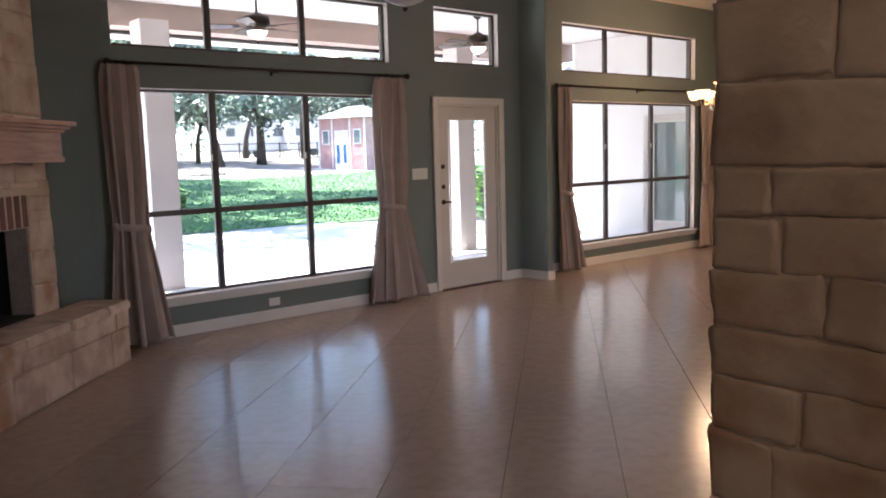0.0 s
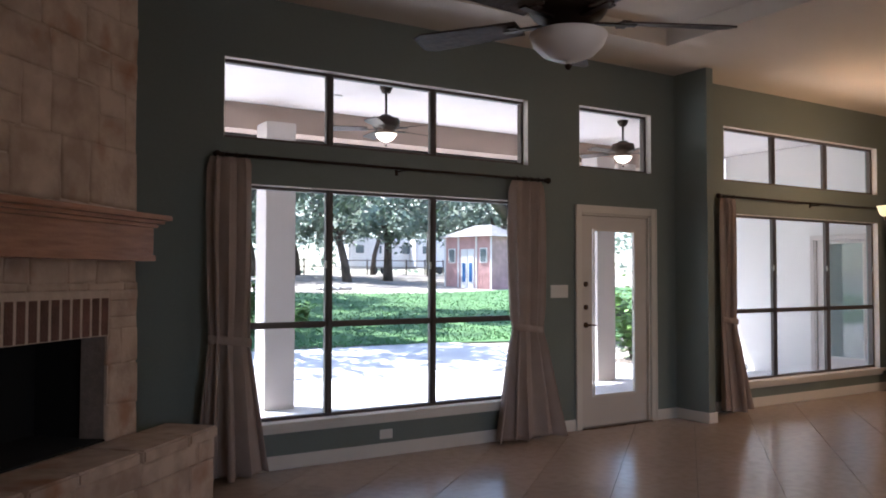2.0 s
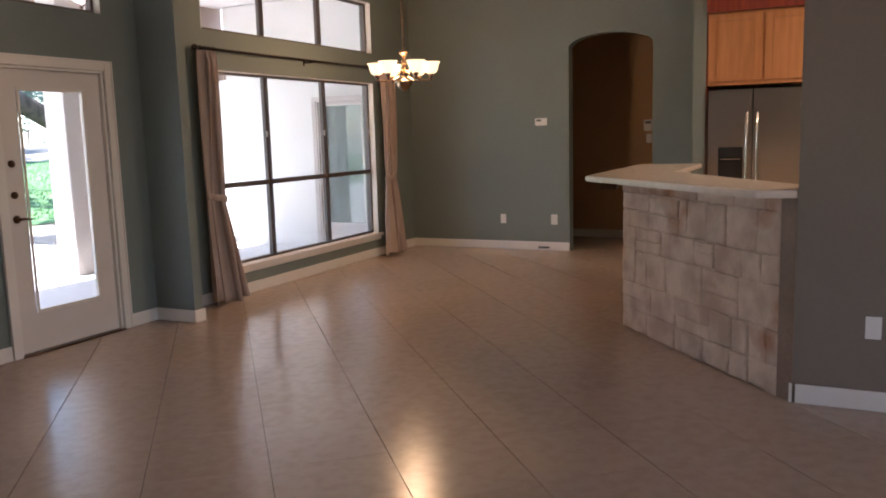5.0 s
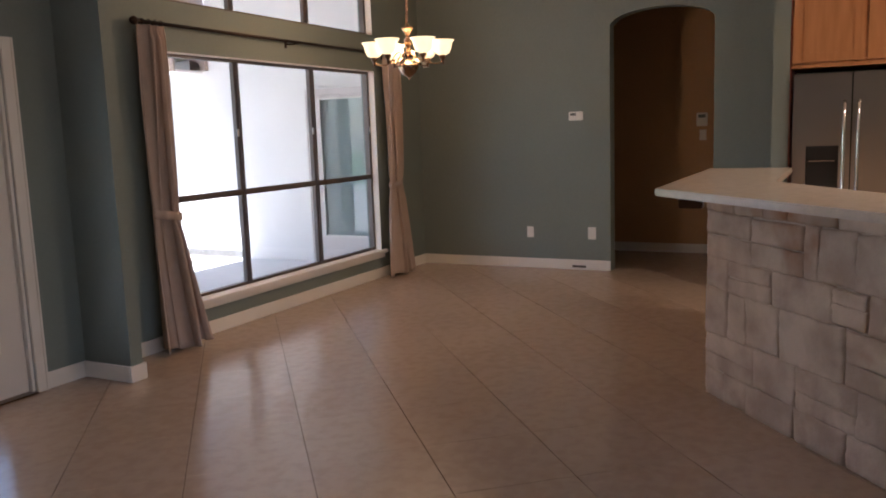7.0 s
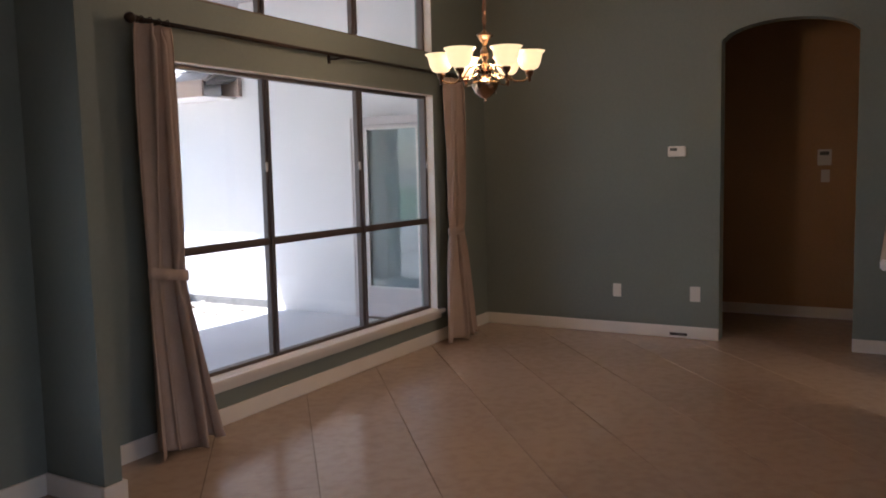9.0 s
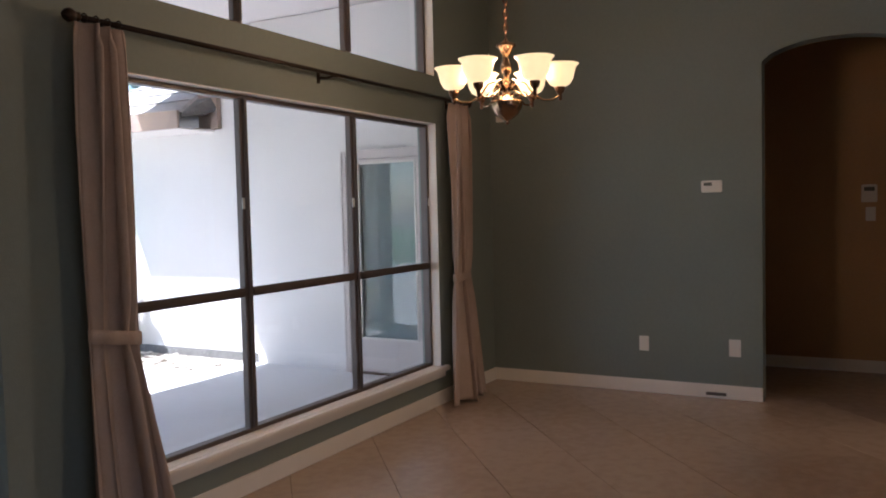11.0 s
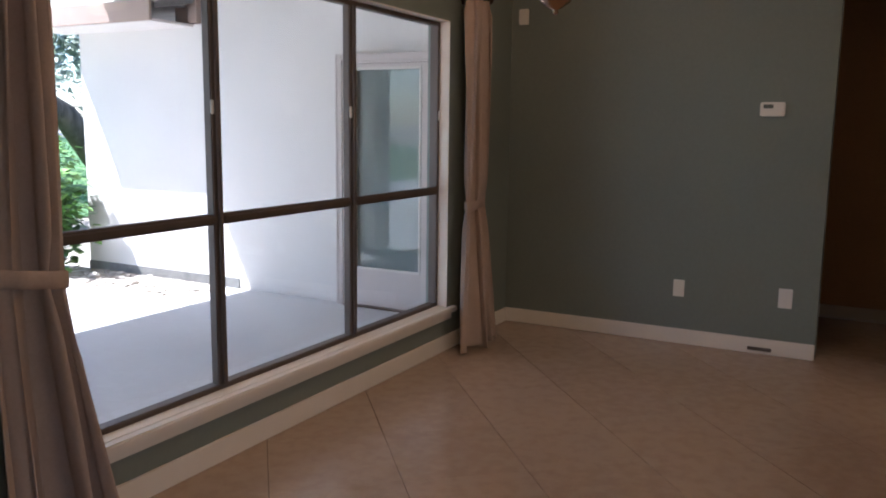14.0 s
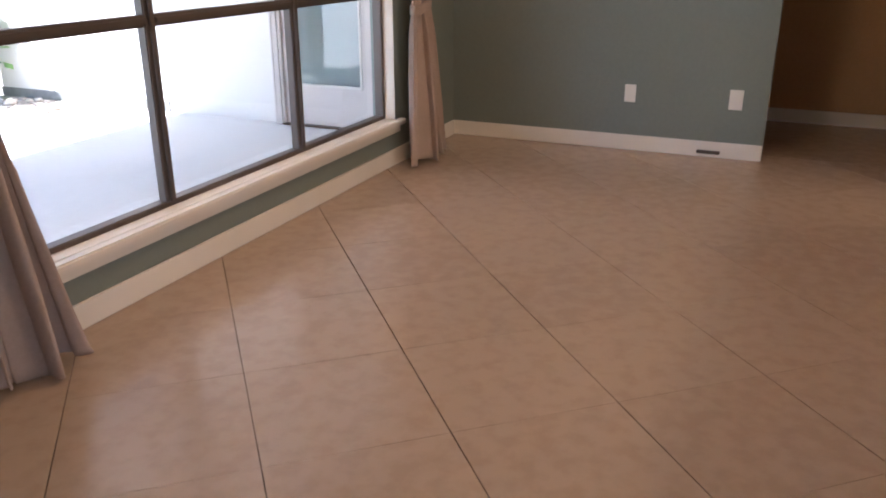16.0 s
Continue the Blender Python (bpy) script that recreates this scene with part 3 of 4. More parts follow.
    for v in (-.75, -.25, .25, .75):
        part("ring", tube(bmesh.new(), [(v * half * .8 + .001, .018 * math.cos(t), top - .03 + .018 + .018 * math.sin(t)) for t in [2 * math.pi * q / 12 for q in range(13)]], .003, 6), ROD, c, "dark curtain ring")
    return c


def rod(x0, x1, z, label):
    r = thing("curtain_rod", ((x0 + x1) / 2, -0.115, z), 0, label, "curtain rod", "curtain rods")
    h = (x1 - x0) / 2
    part("pole", tube(bmesh.new(), [(-h, 0, 0), (0, 0, 0), (h, 0, 0)], .012, 12), ROD, r, smooth=True)
    for s in (-1, 1):
        bm = lathe(bmesh.new(), [(.012, 0), (.020, .008), (.012, .018), (.024, .03), (.030, .05), (.022, .068), (.010, .078), (0, .084)], 14)
        bmesh.ops.rotate(bm, verts=bm.verts, matrix=Matrix.Rotation(radians(90 * s), 3, "Y"))
        o = part("finial", bm, ROD, r, "turned ball finial", smooth=True)
        o.location = (s * h, 0, 0)
    for x in (-h + .12, 0, h - .12):
        bm = tube(bmesh.new(), [(x, .112, -.01), (x, .05, -.016), (x, 0, -.014)], .007, 8)
        B(bm, (x - .014, .104, -.045), (x + .014, .1135, .03), .003)
        B(bm, (x - .022, -.014, -.020), (x + .022, .014, -.012), .002)
        part("bracket", bm, ROD, r)


rod(1.50, 4.42, 2.31, "dark bronze curtain rod with ball finials above the picture window")
rod(6.84, 10.28, 2.30, "dark bronze curtain rod with ball finials in the dining area")
curtain(1.38, 1.73, 2.31, 1.0, 1, 0.3)
curtain(4.03, 4.42, 2.31, 1.4, 2, 0.0)
curtain(6.80, 7.08, 2.30, 0.75, 3, 1.2, .050)
curtain(10.0, 10.29, 2.30, 1.3, 4, -0.3)


# ---- corner fireplace ----
R2 = math.sqrt(0.5)
def uv(u, d):
    """Along the fireplace's face and out from the corner behind it: the face is at d = 0.9."""
    return ((u + d) * R2, (u - d) * R2)


FD = 1.35 * R2            # distance of the face from the corner
fire = thing("fireplace", (*uv(-0.5, FD), 0), 45, "corner fireplace of rough cream limestone with a wooden mantel", "fireplace")
UB = (-1.25, 0.74)        # breast, along the local x
FB = (-0.64, 0.455)        # firebox
bm = bmesh.new()
for a, b in (((UB[0], .006, 0), (FB[0], .3, 1.40)), ((FB[1], .006, 0), (UB[1], .24, 1.40)), ((UB[0], .007, 1.36), (UB[1] - .03, .24, H)), ((FB[0], .05, 0), (FB[1], .5, .47))):
    B(bm, a, b)
part("core", bm, MORTAR, fire, "mortar core behind the stones")
def fire_stones(origin_x, width, z0, z1, seed, y=0.02, **kw):
    stones(fire, (origin_x, y), 0, width, z0, z1, seed, thick=.02, proud=.004, jumper=.4, **kw)


fire_stones(UB[0], UB[1] - UB[0] - .03, 1.40, H, 11, course=.27, length=.42)
fire_stones(UB[0], UB[1] - UB[0], .46, 1.40, 12, course=.22, length=.30, holes=((FB[0] - UB[0], FB[1] - UB[0], 0.4, 1.36),))
for nm, a, b in (("firebox_side", (FB[0], .052, .47), (FB[0] + .02, .5, 1.084)), ("firebox_side", (FB[1] - .02, .152, .47), (FB[1], .5, 1.084)), ("firebox_back", (FB[0] + .02, .48, .47), (FB[1] - .02, .5, 1.084)),
                 ("firebox_roof", (FB[0], .12, 1.085), (FB[1], .5, 1.10)), ("firebox_floor", (FB[0] + .02, .0, .478), (FB[1] - .02, .48, .49))):
    part(nm, box(a, b), LINING_BLACK, fire, "near-black fireproof lining")
# Front of the jamb in the lit grey; behind it the side stays black.
bm = bmesh.new()
prism(bm, [(FB[1] - .045, .15), (FB[1] - .002, .022), (FB[1] - .001, .15)], .478, 1.084)
part("firebox_side", bm, LIT_FIREBRICK, fire, "splayed firebrick jamb, drawn paler for the window light on it")
n = 13
for i in range(n):
    w = (FB[1] - FB[0]) / n
    x = FB[0] + i * w
    o = part("brick", box((-w / 2 + .008, -.05, -.112), (w / 2 - .008, .05, .112), .004), BRICK, fire)
    o.location = (x + w / 2, .044, 1.205)
part("lintel_mortar", box((FB[0], -.004, 1.092), (FB[1], .12, 1.358)), MORTAR, fire)

mantel = thing("mantel_shelf", (*uv(-0.5, FD), 1.56), 45, "stained reddish wooden mantel shelf with moulded edges", "shelf")
ML = (-0.80, 0.58)
for nm, a, b, c in (("lower_moulding", -.03, .008, .222), ("fascia_board", .008, .17, .212), ("bed_moulding", .17, .192, .232), ("cove_moulding", .192, .214, .260), ("shelf", .214, .246, .290)):
    part(nm, box((ML[0] - (c - .212), -c, a), (ML[1] + (c - .212), -.024, b - .0005), .005), MANTEL, mantel)

hearth = thing("hearth", (*uv(-0.5, FD), 0), 45, "raised limestone hearth bench with a rough stone top", "hearth")
HU = (-1.75, 1.08)
part("core", box((HU[0] + .05, -.335, .0), (HU[1] - .035, -.005, .40)), MORTAR, hearth)
stones(hearth, (HU[0], -.33), 0, HU[1] - HU[0], 0.003, .40, 15, course=.21, length=.42, thick=.02, proud=.007)
stones(hearth, (HU[1] - .04, -.33), 90, .32, 0.003, .40, 16, course=.21, length=.3, thick=.02, proud=.007)
rng = random.Random(5)
x = HU[0]
while x < HU[1] - .05:
    w = min(rng.uniform(.35, .62), HU[1] - x)
    if HU[1] - x - w < .15:
        w = HU[1] - x
    bm = bmesh.new()
    B(bm, (-w / 2 + .005, -.37 + rng.uniform(-.012, .012), 0), (w / 2 - .005, -.004, .075 + rng.uniform(-.004, .004)), .012)
    o = part("capstone", bm, STONE, hearth)
    o.location = (x + w / 2, 0, .402)
    x += w

# stone-faced wall beyond the fireplace
sidew = thing("stone_wall", (X0, -2.05, 0), 0, "rough limestone facing on the wall beside the fireplace", "wall", kind="structure")
part("core", prism(bmesh.new(), [(0.002, 0.3), (0.002, -1.35), (0.075, -1.365), (0.85, 0.15), (0.85, 0.3)], 0.0, H), MORTAR, sidew)
stones(sidew, (0.08, -1.37), 63, 1.70, 0.0, H, 17, course=.24, length=.36, thick=.02, proud=.007, jumper=.4)

# ---- stone pillar at the entrance ----
PX, PY = 0.51, -5.95
pil = thing("stone_pillar", (PX, PY, 0), 0, "square pillar of rough cream and rust limestone", "pillar")
part("core", box((.007, -.86, 0), (.86, -.007, H)), MORTAR, pil)
stones(pil, (.05, 0.0), 270, .34, 0, H, 21, course=.115, length=.20, thick=.045, proud=.006, jumper=.25, rough=True)
stones(pil, (.05, -.345), 270, .52, 0, H, 23, course=.115, length=.22, thick=.030, proud=.006, jumper=.25, rough=True)
stones(pil, (.90, -.045), 180, .86, 0, H, 22, course=.115, length=.22, thick=.045, proud=.006, jumper=.25, rough=True)

# ---- raised bar ----
BZ = 1.15
bar = thing("raised_bar", (7.32, -3.72, 0), 0, "raised bar base faced with rough limestone", "bar")
CORNER, END = (0, 0), (-1.40, -1.19)
ang = math.degrees(math.atan2(1.19, 1.40))
part("core", prism(bmesh.new(), [(0.004, -.006), (1.75, -.006), (1.75, -.22), (0.10, -.22), (-1.25, -1.255), (-1.39, -1.20)], 0, BZ - .045), MORTAR, bar)
L1 = math.hypot(1.40, 1.19)
na = radians(ang)
stones(bar, (CORNER[0] + .02 * math.sin(na), CORNER[1] - .02 * math.cos(na)), ang + 180, L1, 0, BZ - .045, 31, course=.22, length=.30, thick=.022, proud=.007, jumper=.5, rough=True)
stones(bar, (1.75, -.022), 180, 1.74, 0, BZ - .045, 32, course=.21, length=.28, thick=.022, proud=.007)
bm = prism(bmesh.new(), [(END[0] - .005, END[1] + .008), (END[0] - .072, END[1] - .072), (END[0] - .055, END[1] - .082), (END[0] + .03, END[1] - .02)], 0, BZ - .045)
part("end_panel", bm, TRIMWOOD, bar, "brown painted end trim beside the wall")
top = thing("worktop", (7.32, -3.72, BZ - .04), 0, "pale polished stone bar top with a square edge", "worktop")
bm = prism(bmesh.new(), [(-.12, .26), (1.88, .28), (1.88, -.30), (.40, -.30), (-1.30, -1.42), (-1.30, -1.262), (-1.53, -1.262), (-1.56, -1.06)], 0, .04)
bmesh.ops.bevel(bm, geom=list(bm.edges), offset=.006, segments=2, affect="EDGES")
part("slab", bm, COUNTER, top)
part("bracket", box((-.30, -.02, -.05), (-.24, .10, -.002), .005), BRONZE, top, "dark metal support bracket")

# ---- fridge and cabinets ----
fr = thing("fridge", (9.95, -4.42, 0), 0, "stainless side-by-side fridge with a black dispenser", "fridge")
part("body", box((.06, -.455, .0), (.80, .455, 1.84), .01), BLACK, fr, "dark grey cabinet sides")
for y0, y1, nm in ((-.455, .025, 0), (.035, .455, 1)):
    bm = bmesh.new()
    if nm:
        for a, b in (((0, y0, .06), (.055, y0 + .08, 1.85)), ((0, y1 - .10, .06), (.055, y1, 1.85)), ((0, y0 + .08, .06), (.055, y1 - .10, .90)), ((0, y0 + .08, 1.28), (.055, y1 - .10, 1.85))):
            B(bm, a, b)
    else:
        B(bm, (0, y0, .06), (.055, y1, 1.85), .008)
    dr = part("door", bm, STEEL, fr, "brushed stainless door")
    yh = y0 + .045 if nm else y1 - .045
    bm = tube(bmesh.new(), [(0, yh, .45), (-.045, yh, .48), (-.05, yh, .9), (-.05, yh, 1.35), (-.045, yh, 1.60), (0, yh, 1.63)], .012, 10)
    part("handle", bm, CHROME, dr, "long chrome bar handle", smooth=True)
disp = part("dispenser", box((.03, .116, .902), (.05, .354, 1.278)), BLACK, fr, "black water and ice dispenser")
part("tray", box((.0, .122, .905), (.03, .345, .92), .003), CHROME, disp, "metal drip tray")
part("panel", box((.002, .118, 1.17), (.03, .352, 1.276), .003), BLACK, disp)
part("strip", box((-.001, .14, 1.155), (.006, .33, 1.163)), CHROME, disp, "thin chrome strip")

cab = thing("fridge_cabinet", (10.0, -4.47, 1.90), 0, "warm wooden cabinet above the fridge", "cabinet")
part("body", box((.02, -.53, 0), (.70, .53, .72)), CABINET, cab)
for s in (-1, 1):
    y0, y1 = (s * .015, s * .52)
    bm = bmesh.new()
    ya, yb = min(y0, y1), max(y0, y1)
    for a, b in (((0, ya, .04), (.019, ya + .07, .70)), ((0, yb - .07, .04), (.019, yb, .70)), ((0, ya + .07, .04), (.019, yb - .07, .11)), ((0, ya + .07, .63), (.019, yb - .07, .70)), ((.008, ya + .07, .11), (.018, yb - .07, .63))):
        B(bm, a, b, .003)
    part("door", bm, CABINET, cab, "framed panel door")
part("side_panel", box((-.0, .53, -1.90), (.70, .536, .72)), CHERRY, cab, "dark cherry end panel")
part("crown", box((-.03, -.55, .722), (.70, .536, 1.2)), CHERRY, cab, "dark cherry top panel")


# ---- small wall fittings ----
def plate(name, loc, rz, w, h, label, slots, category):
    t = thing(name, loc, rz, label, category)
    part("plate", box((-w / 2, -.007, -h / 2), (w / 2, -.0005, h / 2), .002), PLASTIC, t)
    for k in slots:
        x, z, a, b, mat = k
        part("rocker" if category == "switch" else "socket", box((x - a / 2, -.010, z - b / 2), (x + a / 2, -.0072, z + b / 2), .001), mat, t)
    return t


OUT = [(0, .022, .034, .028, PLASTIC), (0, -.022, .034, .028, PLASTIC)]
plate("wall_outlet", (2.875, -0.0, .175), 0, .115, .075, "white double power outlet below the picture window", [(.022, 0, .028, .034, PLASTIC), (-.022, 0, .028, .034, PLASTIC)], "outlet")
plate("wall_outlet", (X1, -1.305, .39), 90, .075, .118, "white power outlet low on the far wall", OUT, "outlet").matrix_world = pose(X1, -1.305, .39, 0, 0, -90)
plate("wall_outlet", (X1, -1.99, .39), 90, .085, .13, "white data and power outlet beside the arch", OUT, "outlet").matrix_world = pose(X1, -1.99, .39, 0, 0, -90)
plate("wall_outlet", (5.85, -5.36, .44), 90, .075, .118, "white power outlet on the kitchen wall end", OUT, "outlet").matrix_world = pose(5.85, -5.36, .44, 0, 0, -90)
plate("light_switch", (4.69, 0, 1.305), 0, .21, .118, "white four-gang light switch beside the glazed door", [(x, 0, .03, .066, PLASTIC) for x in (-.069, -.023, .023, .069)], "switch")

th = thing("thermostat", (X1, -1.832, 1.61), 0, "white wall thermostat with a small grey display", "thermostat")
th.matrix_world = pose(X1, -1.832, 1.61, 0, 0, -90)
part("case", box((-.075, -.028, -.045), (.075, -.001, .045), .006), PLASTIC, th)
part("display", box((-.055, -.030, .005), (.005, -.0285, .030)), SCREEN, th, "dark grey display")
part("buttons", box((.02, -.030, .008), (.05, -.0285, .026), .001), PLASTIC, th)

kp = thing("alarm_keypad", (XH, -2.86, 1.535), 0, "white alarm keypad in the hall", "keypad")
kp.matrix_world = pose(XH, -2.86, 1.535, 0, 0, -90)
part("case", box((-.06, -.028, -.075), (.06, -.001, .075), .006), PLASTIC, kp)
part("display", box((-.04, -.030, .02), (.04, -.0285, .055)), SCREEN, kp)
plate("light_switch", (XH, -2.87, 1.36), 90, .075, .118, "white light switch below the keypad", [(0, 0, .03, .066, PLASTIC)], "switch").matrix_world = pose(XH, -2.87, 1.36, 0, 0, -90)
hb = thing("door_chime", (X1, -.10, 2.10), 0, "small cream sensor box high in the corner", "sensor")
hb.matrix_world = pose(X1, -.10, 2.27, 0, 0, -90)
part("case", box((-.035, -.03, -.055), (.035, -.001, .055), .005), PLASTIC, hb)

vt = thing("floor_vent", (X1, -1.82, .0), 0, "brown slotted vent let into the skirting", "vent")
vt.matrix_world = pose(X1 - .017, -1.854, .035, 0, 0, -90)
part("frame", box((-.075, -.006, -.012), (.075, -.0005, .012), .001), VENT, vt)
for k in range(2):
    part("slat", box((-.068, -.009, -.007 + k * .009), (.068, -.0062, -.003 + k * .009)), VENT, vt)


# ---- chandelier ----
CH = (8.36, -1.32, 1.90)
CS, CZ = 0.85, 0.82
ch = thing("chandelier", (CH[0], CH[1], CH[2]), 0, "six-arm bronze chandelier with lit frosted glass shades", "chandelier")
part("canopy", lathe(bmesh.new(), [(.065, H - CH[2]), (.065, H - CH[2] - .02), (.03, H - CH[2] - .045), (.008, H - CH[2] - .05)], 20), BRASS, ch, smooth=True)
bm = bmesh.new()
z, k = .52 * CZ, 0
while z < H - CH[2] - .05:
    r = [(.012 * math.cos(t), 0, z + .02 + .022 * math.sin(t)) for t in [2 * math.pi * q / 8 for q in range(9)]]
    if k % 2:
        r = [(0, x, zz) for x, _, zz in r]
    tube(bm, r, .0028, 5)
    z, k = z + .034, k + 1
tube(bm, [(.008, .004, .52 * CZ), (-.006, .006, .8), (.007, -.004, 1.2), (0, 0, H - CH[2] - .05)], .003, 6)
part("chain", bm, BRONZE, ch, "linked chain with a wound cable")
part("column", lathe(bmesh.new(), [(r * CS, z * CZ) for r, z in [(0, .0), (.010, .006), (.015, .016), (.007, .024), (.030, .034), (.066, .060), (.088, .10), (.097, .135), (.094, .146), (.036, .160), (.022, .20), (.030, .215), (.030, .235), (.018, .25), (.016, .30), (.030, .32), (.034, .36),
                                   (.020, .39), (.018, .42), (.034, .44), (.040, .46), (.060, .475), (.052, .49), (.022, .50), (.010, .52), (0, .53)]], 24), BRASS, ch, "turned bronze stem", smooth=True)
for i in range(6):
    a = radians(60 * i - 6)
    ca, sa = math.cos(a), math.sin(a)
    arm = tube(bmesh.new(), [(r * ca * CS, r * sa * CS, z * CZ) for r, z in ((.03, .21), (.07, .265), (.11, .25), (.15, .19), (.21, .145), (.27, .145), (.302, .165), (.312, .18))], [.007, .006, .005, .005, .005, .005, .005, .005], 8)
    tube(arm, [(r * ca * CS, r * sa * CS, z * CZ) for r, z in ((.05, .17), (.09, .20), (.14, .17), (.19, .15))], .004, 6)
    ar = part("arm", arm, BRASS, ch, "curved bronze arm", smooth=True)
    c = (.312 * ca * CS, .312 * sa * CS, 0)
    part("cup", lathe(bmesh.new(), [(r * CS, z * CZ) for r, z in [(0, .135), (.010, .14), (.012, .175), (.026, .19), (.032, .215), (.024, .225), (0, .226)]], 16, c), BRONZE, ar, "dark bronze lamp cup", smooth=True)
    o = part("shade", lathe(bmesh.new(), [(r * CS, z * CZ) for r, z in [(.030, .220), (.060, .236), (.078, .270), (.086, .308), (.092, .334), (.112, .356), (.109, .357), (.089, .336), (.082, .309), (.074, .274), (.057, .241), (.028, .226)]], 24, c), SHADE, ar, "flared frosted glass shade, lit", smooth=True)
    part("bulb", lathe(bmesh.new(), [(r * CS, z * CZ) for r, z in [(.0, .232), (.014, .235), (.020, .26), (.022, .285), (.012, .305), (0, .31)]], 12, c), BULB, ar, "lit bulb", smooth=True)
lamp = bpy.data.lights.new("chandelier_light", "POINT")
lamp.energy, lamp.color, lamp.shadow_soft_size = 15, (1.0, 0.62, 0.32), 0.12
lo = new("chandelier_light", lamp)
lo.location = (CH[0], CH[1], CH[2] + .34)


# ---- ceiling fans ----
def fan(name, loc, top_z, blades, turn, lit, label, r=.66, group=""):
    f = thing(name, loc, turn, label, "ceiling fan", group)
    hgt = top_z - loc[2]
    part("canopy", lathe(bmesh.new(), [(.070, hgt), (.070, hgt - .02), (.045, hgt - .07), (.014, hgt - .08)], 20), ROD, f, smooth=True)
    part("downrod", tube(bmesh.new(), [(0, 0, .30), (0, 0, hgt - .06)], .014, 10), ROD, f, smooth=True)
    part("motor", lathe(bmesh.new(), [(0, .315), (.05, .31), (.075, .285), (.14, .27), (.15, .235), (.15, .19), (.13, .165), (.10, .15), (.095, .115), (.06, .10), (0, .10)], 28), ROD, f, "dark bronze motor housing", smooth=True)
    bl = part("bowl", lathe(bmesh.new(), [(q * (.78 if lit else 1), z + (.02 if lit and z < .09 else 0)) for q, z in ((.0, -.012), (.012, -.006), (.010, .0), (.05, .004), (.10, .025), (.135, .06), (.15, .10), (.146, .104), (.12, .095), (0, .09))], 28), LIT_BOWL if lit else BOWL, f, "frosted glass light bowl", smooth=True)
    part("finial", lathe(bmesh.new(), [(0, -.035), (.010, -.028), (.016, -.015), (.006, -.008), (0, -.008)], 12), ROD, bl, smooth=True)
    for i in range(blades):
        a = 2 * math.pi * i / blades
        m = Matrix.Rotation(a, 4, "Z")
        bm = bmesh.new()
        n = 10
        prof = []
        for k in range(n + 1):
            s = k / n
            prof.append((.20 + (r - .20) * s, .050 + .022 * s - .03 * max(0, s - .9) * 10 * .8))
        up = [bm.verts.new((x, w, .160 + w * .22)) for x, w in prof] + [bm.verts.new((x, -w, .160 - w * .22)) for x, w in reversed(prof)]
        dn = [bm.verts.new((v.co.x, v.co.y, v.co.z - .007)) for v in up]
        bm.faces.new(up)
        bm.faces.new(dn[::-1])
        for k in range(len(up)):
            q = (k + 1) % len(up)
            bm.faces.new((up[k], up[q], dn[q], dn[k]))
        bmesh.ops.transform(bm, matrix=m, verts=bm.verts)
        bd = part("blade", bm, BLADE, f, "dark wooden fan blade")
        bm = B(bmesh.new(), (.10, -.016, .146), (.27, .016, .153), .002)
        B(bm, (.20, -.045, .1481), (.24, .045, .1551), .002)
        bmesh.ops.transform(bm, matrix=m, verts=bm.verts)
        part("blade_iron", bm, ROD, bd)
    return f


fan("ceiling_fan", (1.80, -3.46, 2.265), H + .152, 5, -25, False, "dark five-blade ceiling fan with a frosted bowl in the living area", .66)


# ---- outside: ground, patio, wing ----
def heights(x, y):
    return -0.15 + 0.05 * min(max(0.0, y - 10), 34) + 0.05 * math.sin(x * .21) * min(1, max(0, (y - 10) / 12))


bm = bmesh.new()
gx = [-400, -120, -60] + [-40 + 4 * i for i in range(36)] + [130, 220, 500]
gy = [-300, -60, -12, 0, 4, 8, 10, 12] + [14 + 3 * i for i in range(16)] + [75, 110, 200, 900]
grid = [[bm.verts.new((x, y, heights(x, y))) for x in gx] for y in gy]
for p, q in zip(grid, grid[1:]):
    for i in range(len(gx) - 1):
        bm.faces.new((p[i], p[i + 1], q[i + 1], q[i]))
part("ground", bm, DIRT, None, "dry pale soil with scattered leaf litter", smooth=True, kind="structure")
bm = bmesh.new()
edge = []
for i in range(26):
    x = -22 + 60 * i / 25
    edge.append((x, 10.2 + .6 * math.sin(x * .3) - max(0, x - 8) * .02, 27.5 + 1.5 * math.sin(x * .23 + 1)))
for (xa, ya, za), (xb, yb, zb) in zip(edge, edge[1:]):
    ks = 8
    for k in range(ks):
        q = []
        for x, lo, hi, s in ((xa, ya, za, k / ks), (xb, yb, zb, k / ks), (xb, yb, zb, (k + 1) / ks), (xa, ya, za, (k + 1) / ks)):
            y = lo + (hi - lo) * s
            q.append(bm.verts.new((x, y, heights(x, y) + .03)))
        bm.faces.new(q)
part("lawn", bm, GRASSG, None, "bright green mown lawn in dappled shade", kind="structure")
rng = random.Random(9)
verts, faces = [], []
for i in range(26000):
    x, y = rng.uniform(-4, 27), 10.3 + 17 * rng.random() ** 1.4
    z = heights(x, y) + .03
    a, h, w = rng.uniform(0, 6.3), rng.uniform(.03, .06), rng.uniform(.015, .03)
    k = len(verts)
    verts += [(x - w * math.cos(a), y - w * math.sin(a), z), (x + w * math.cos(a), y + w * math.sin(a), z), (x + rng.uniform(-.03, .03), y + rng.uniform(-.03, .03), z + h)]
    faces.append((k, k + 1, k + 2))
me = bpy.data.meshes.new("grass")
me.from_pydata(verts, [], faces)
me.materials.append(GRASS)
tagged(new("grass", me), "short green lawn grass", kind="stuff")

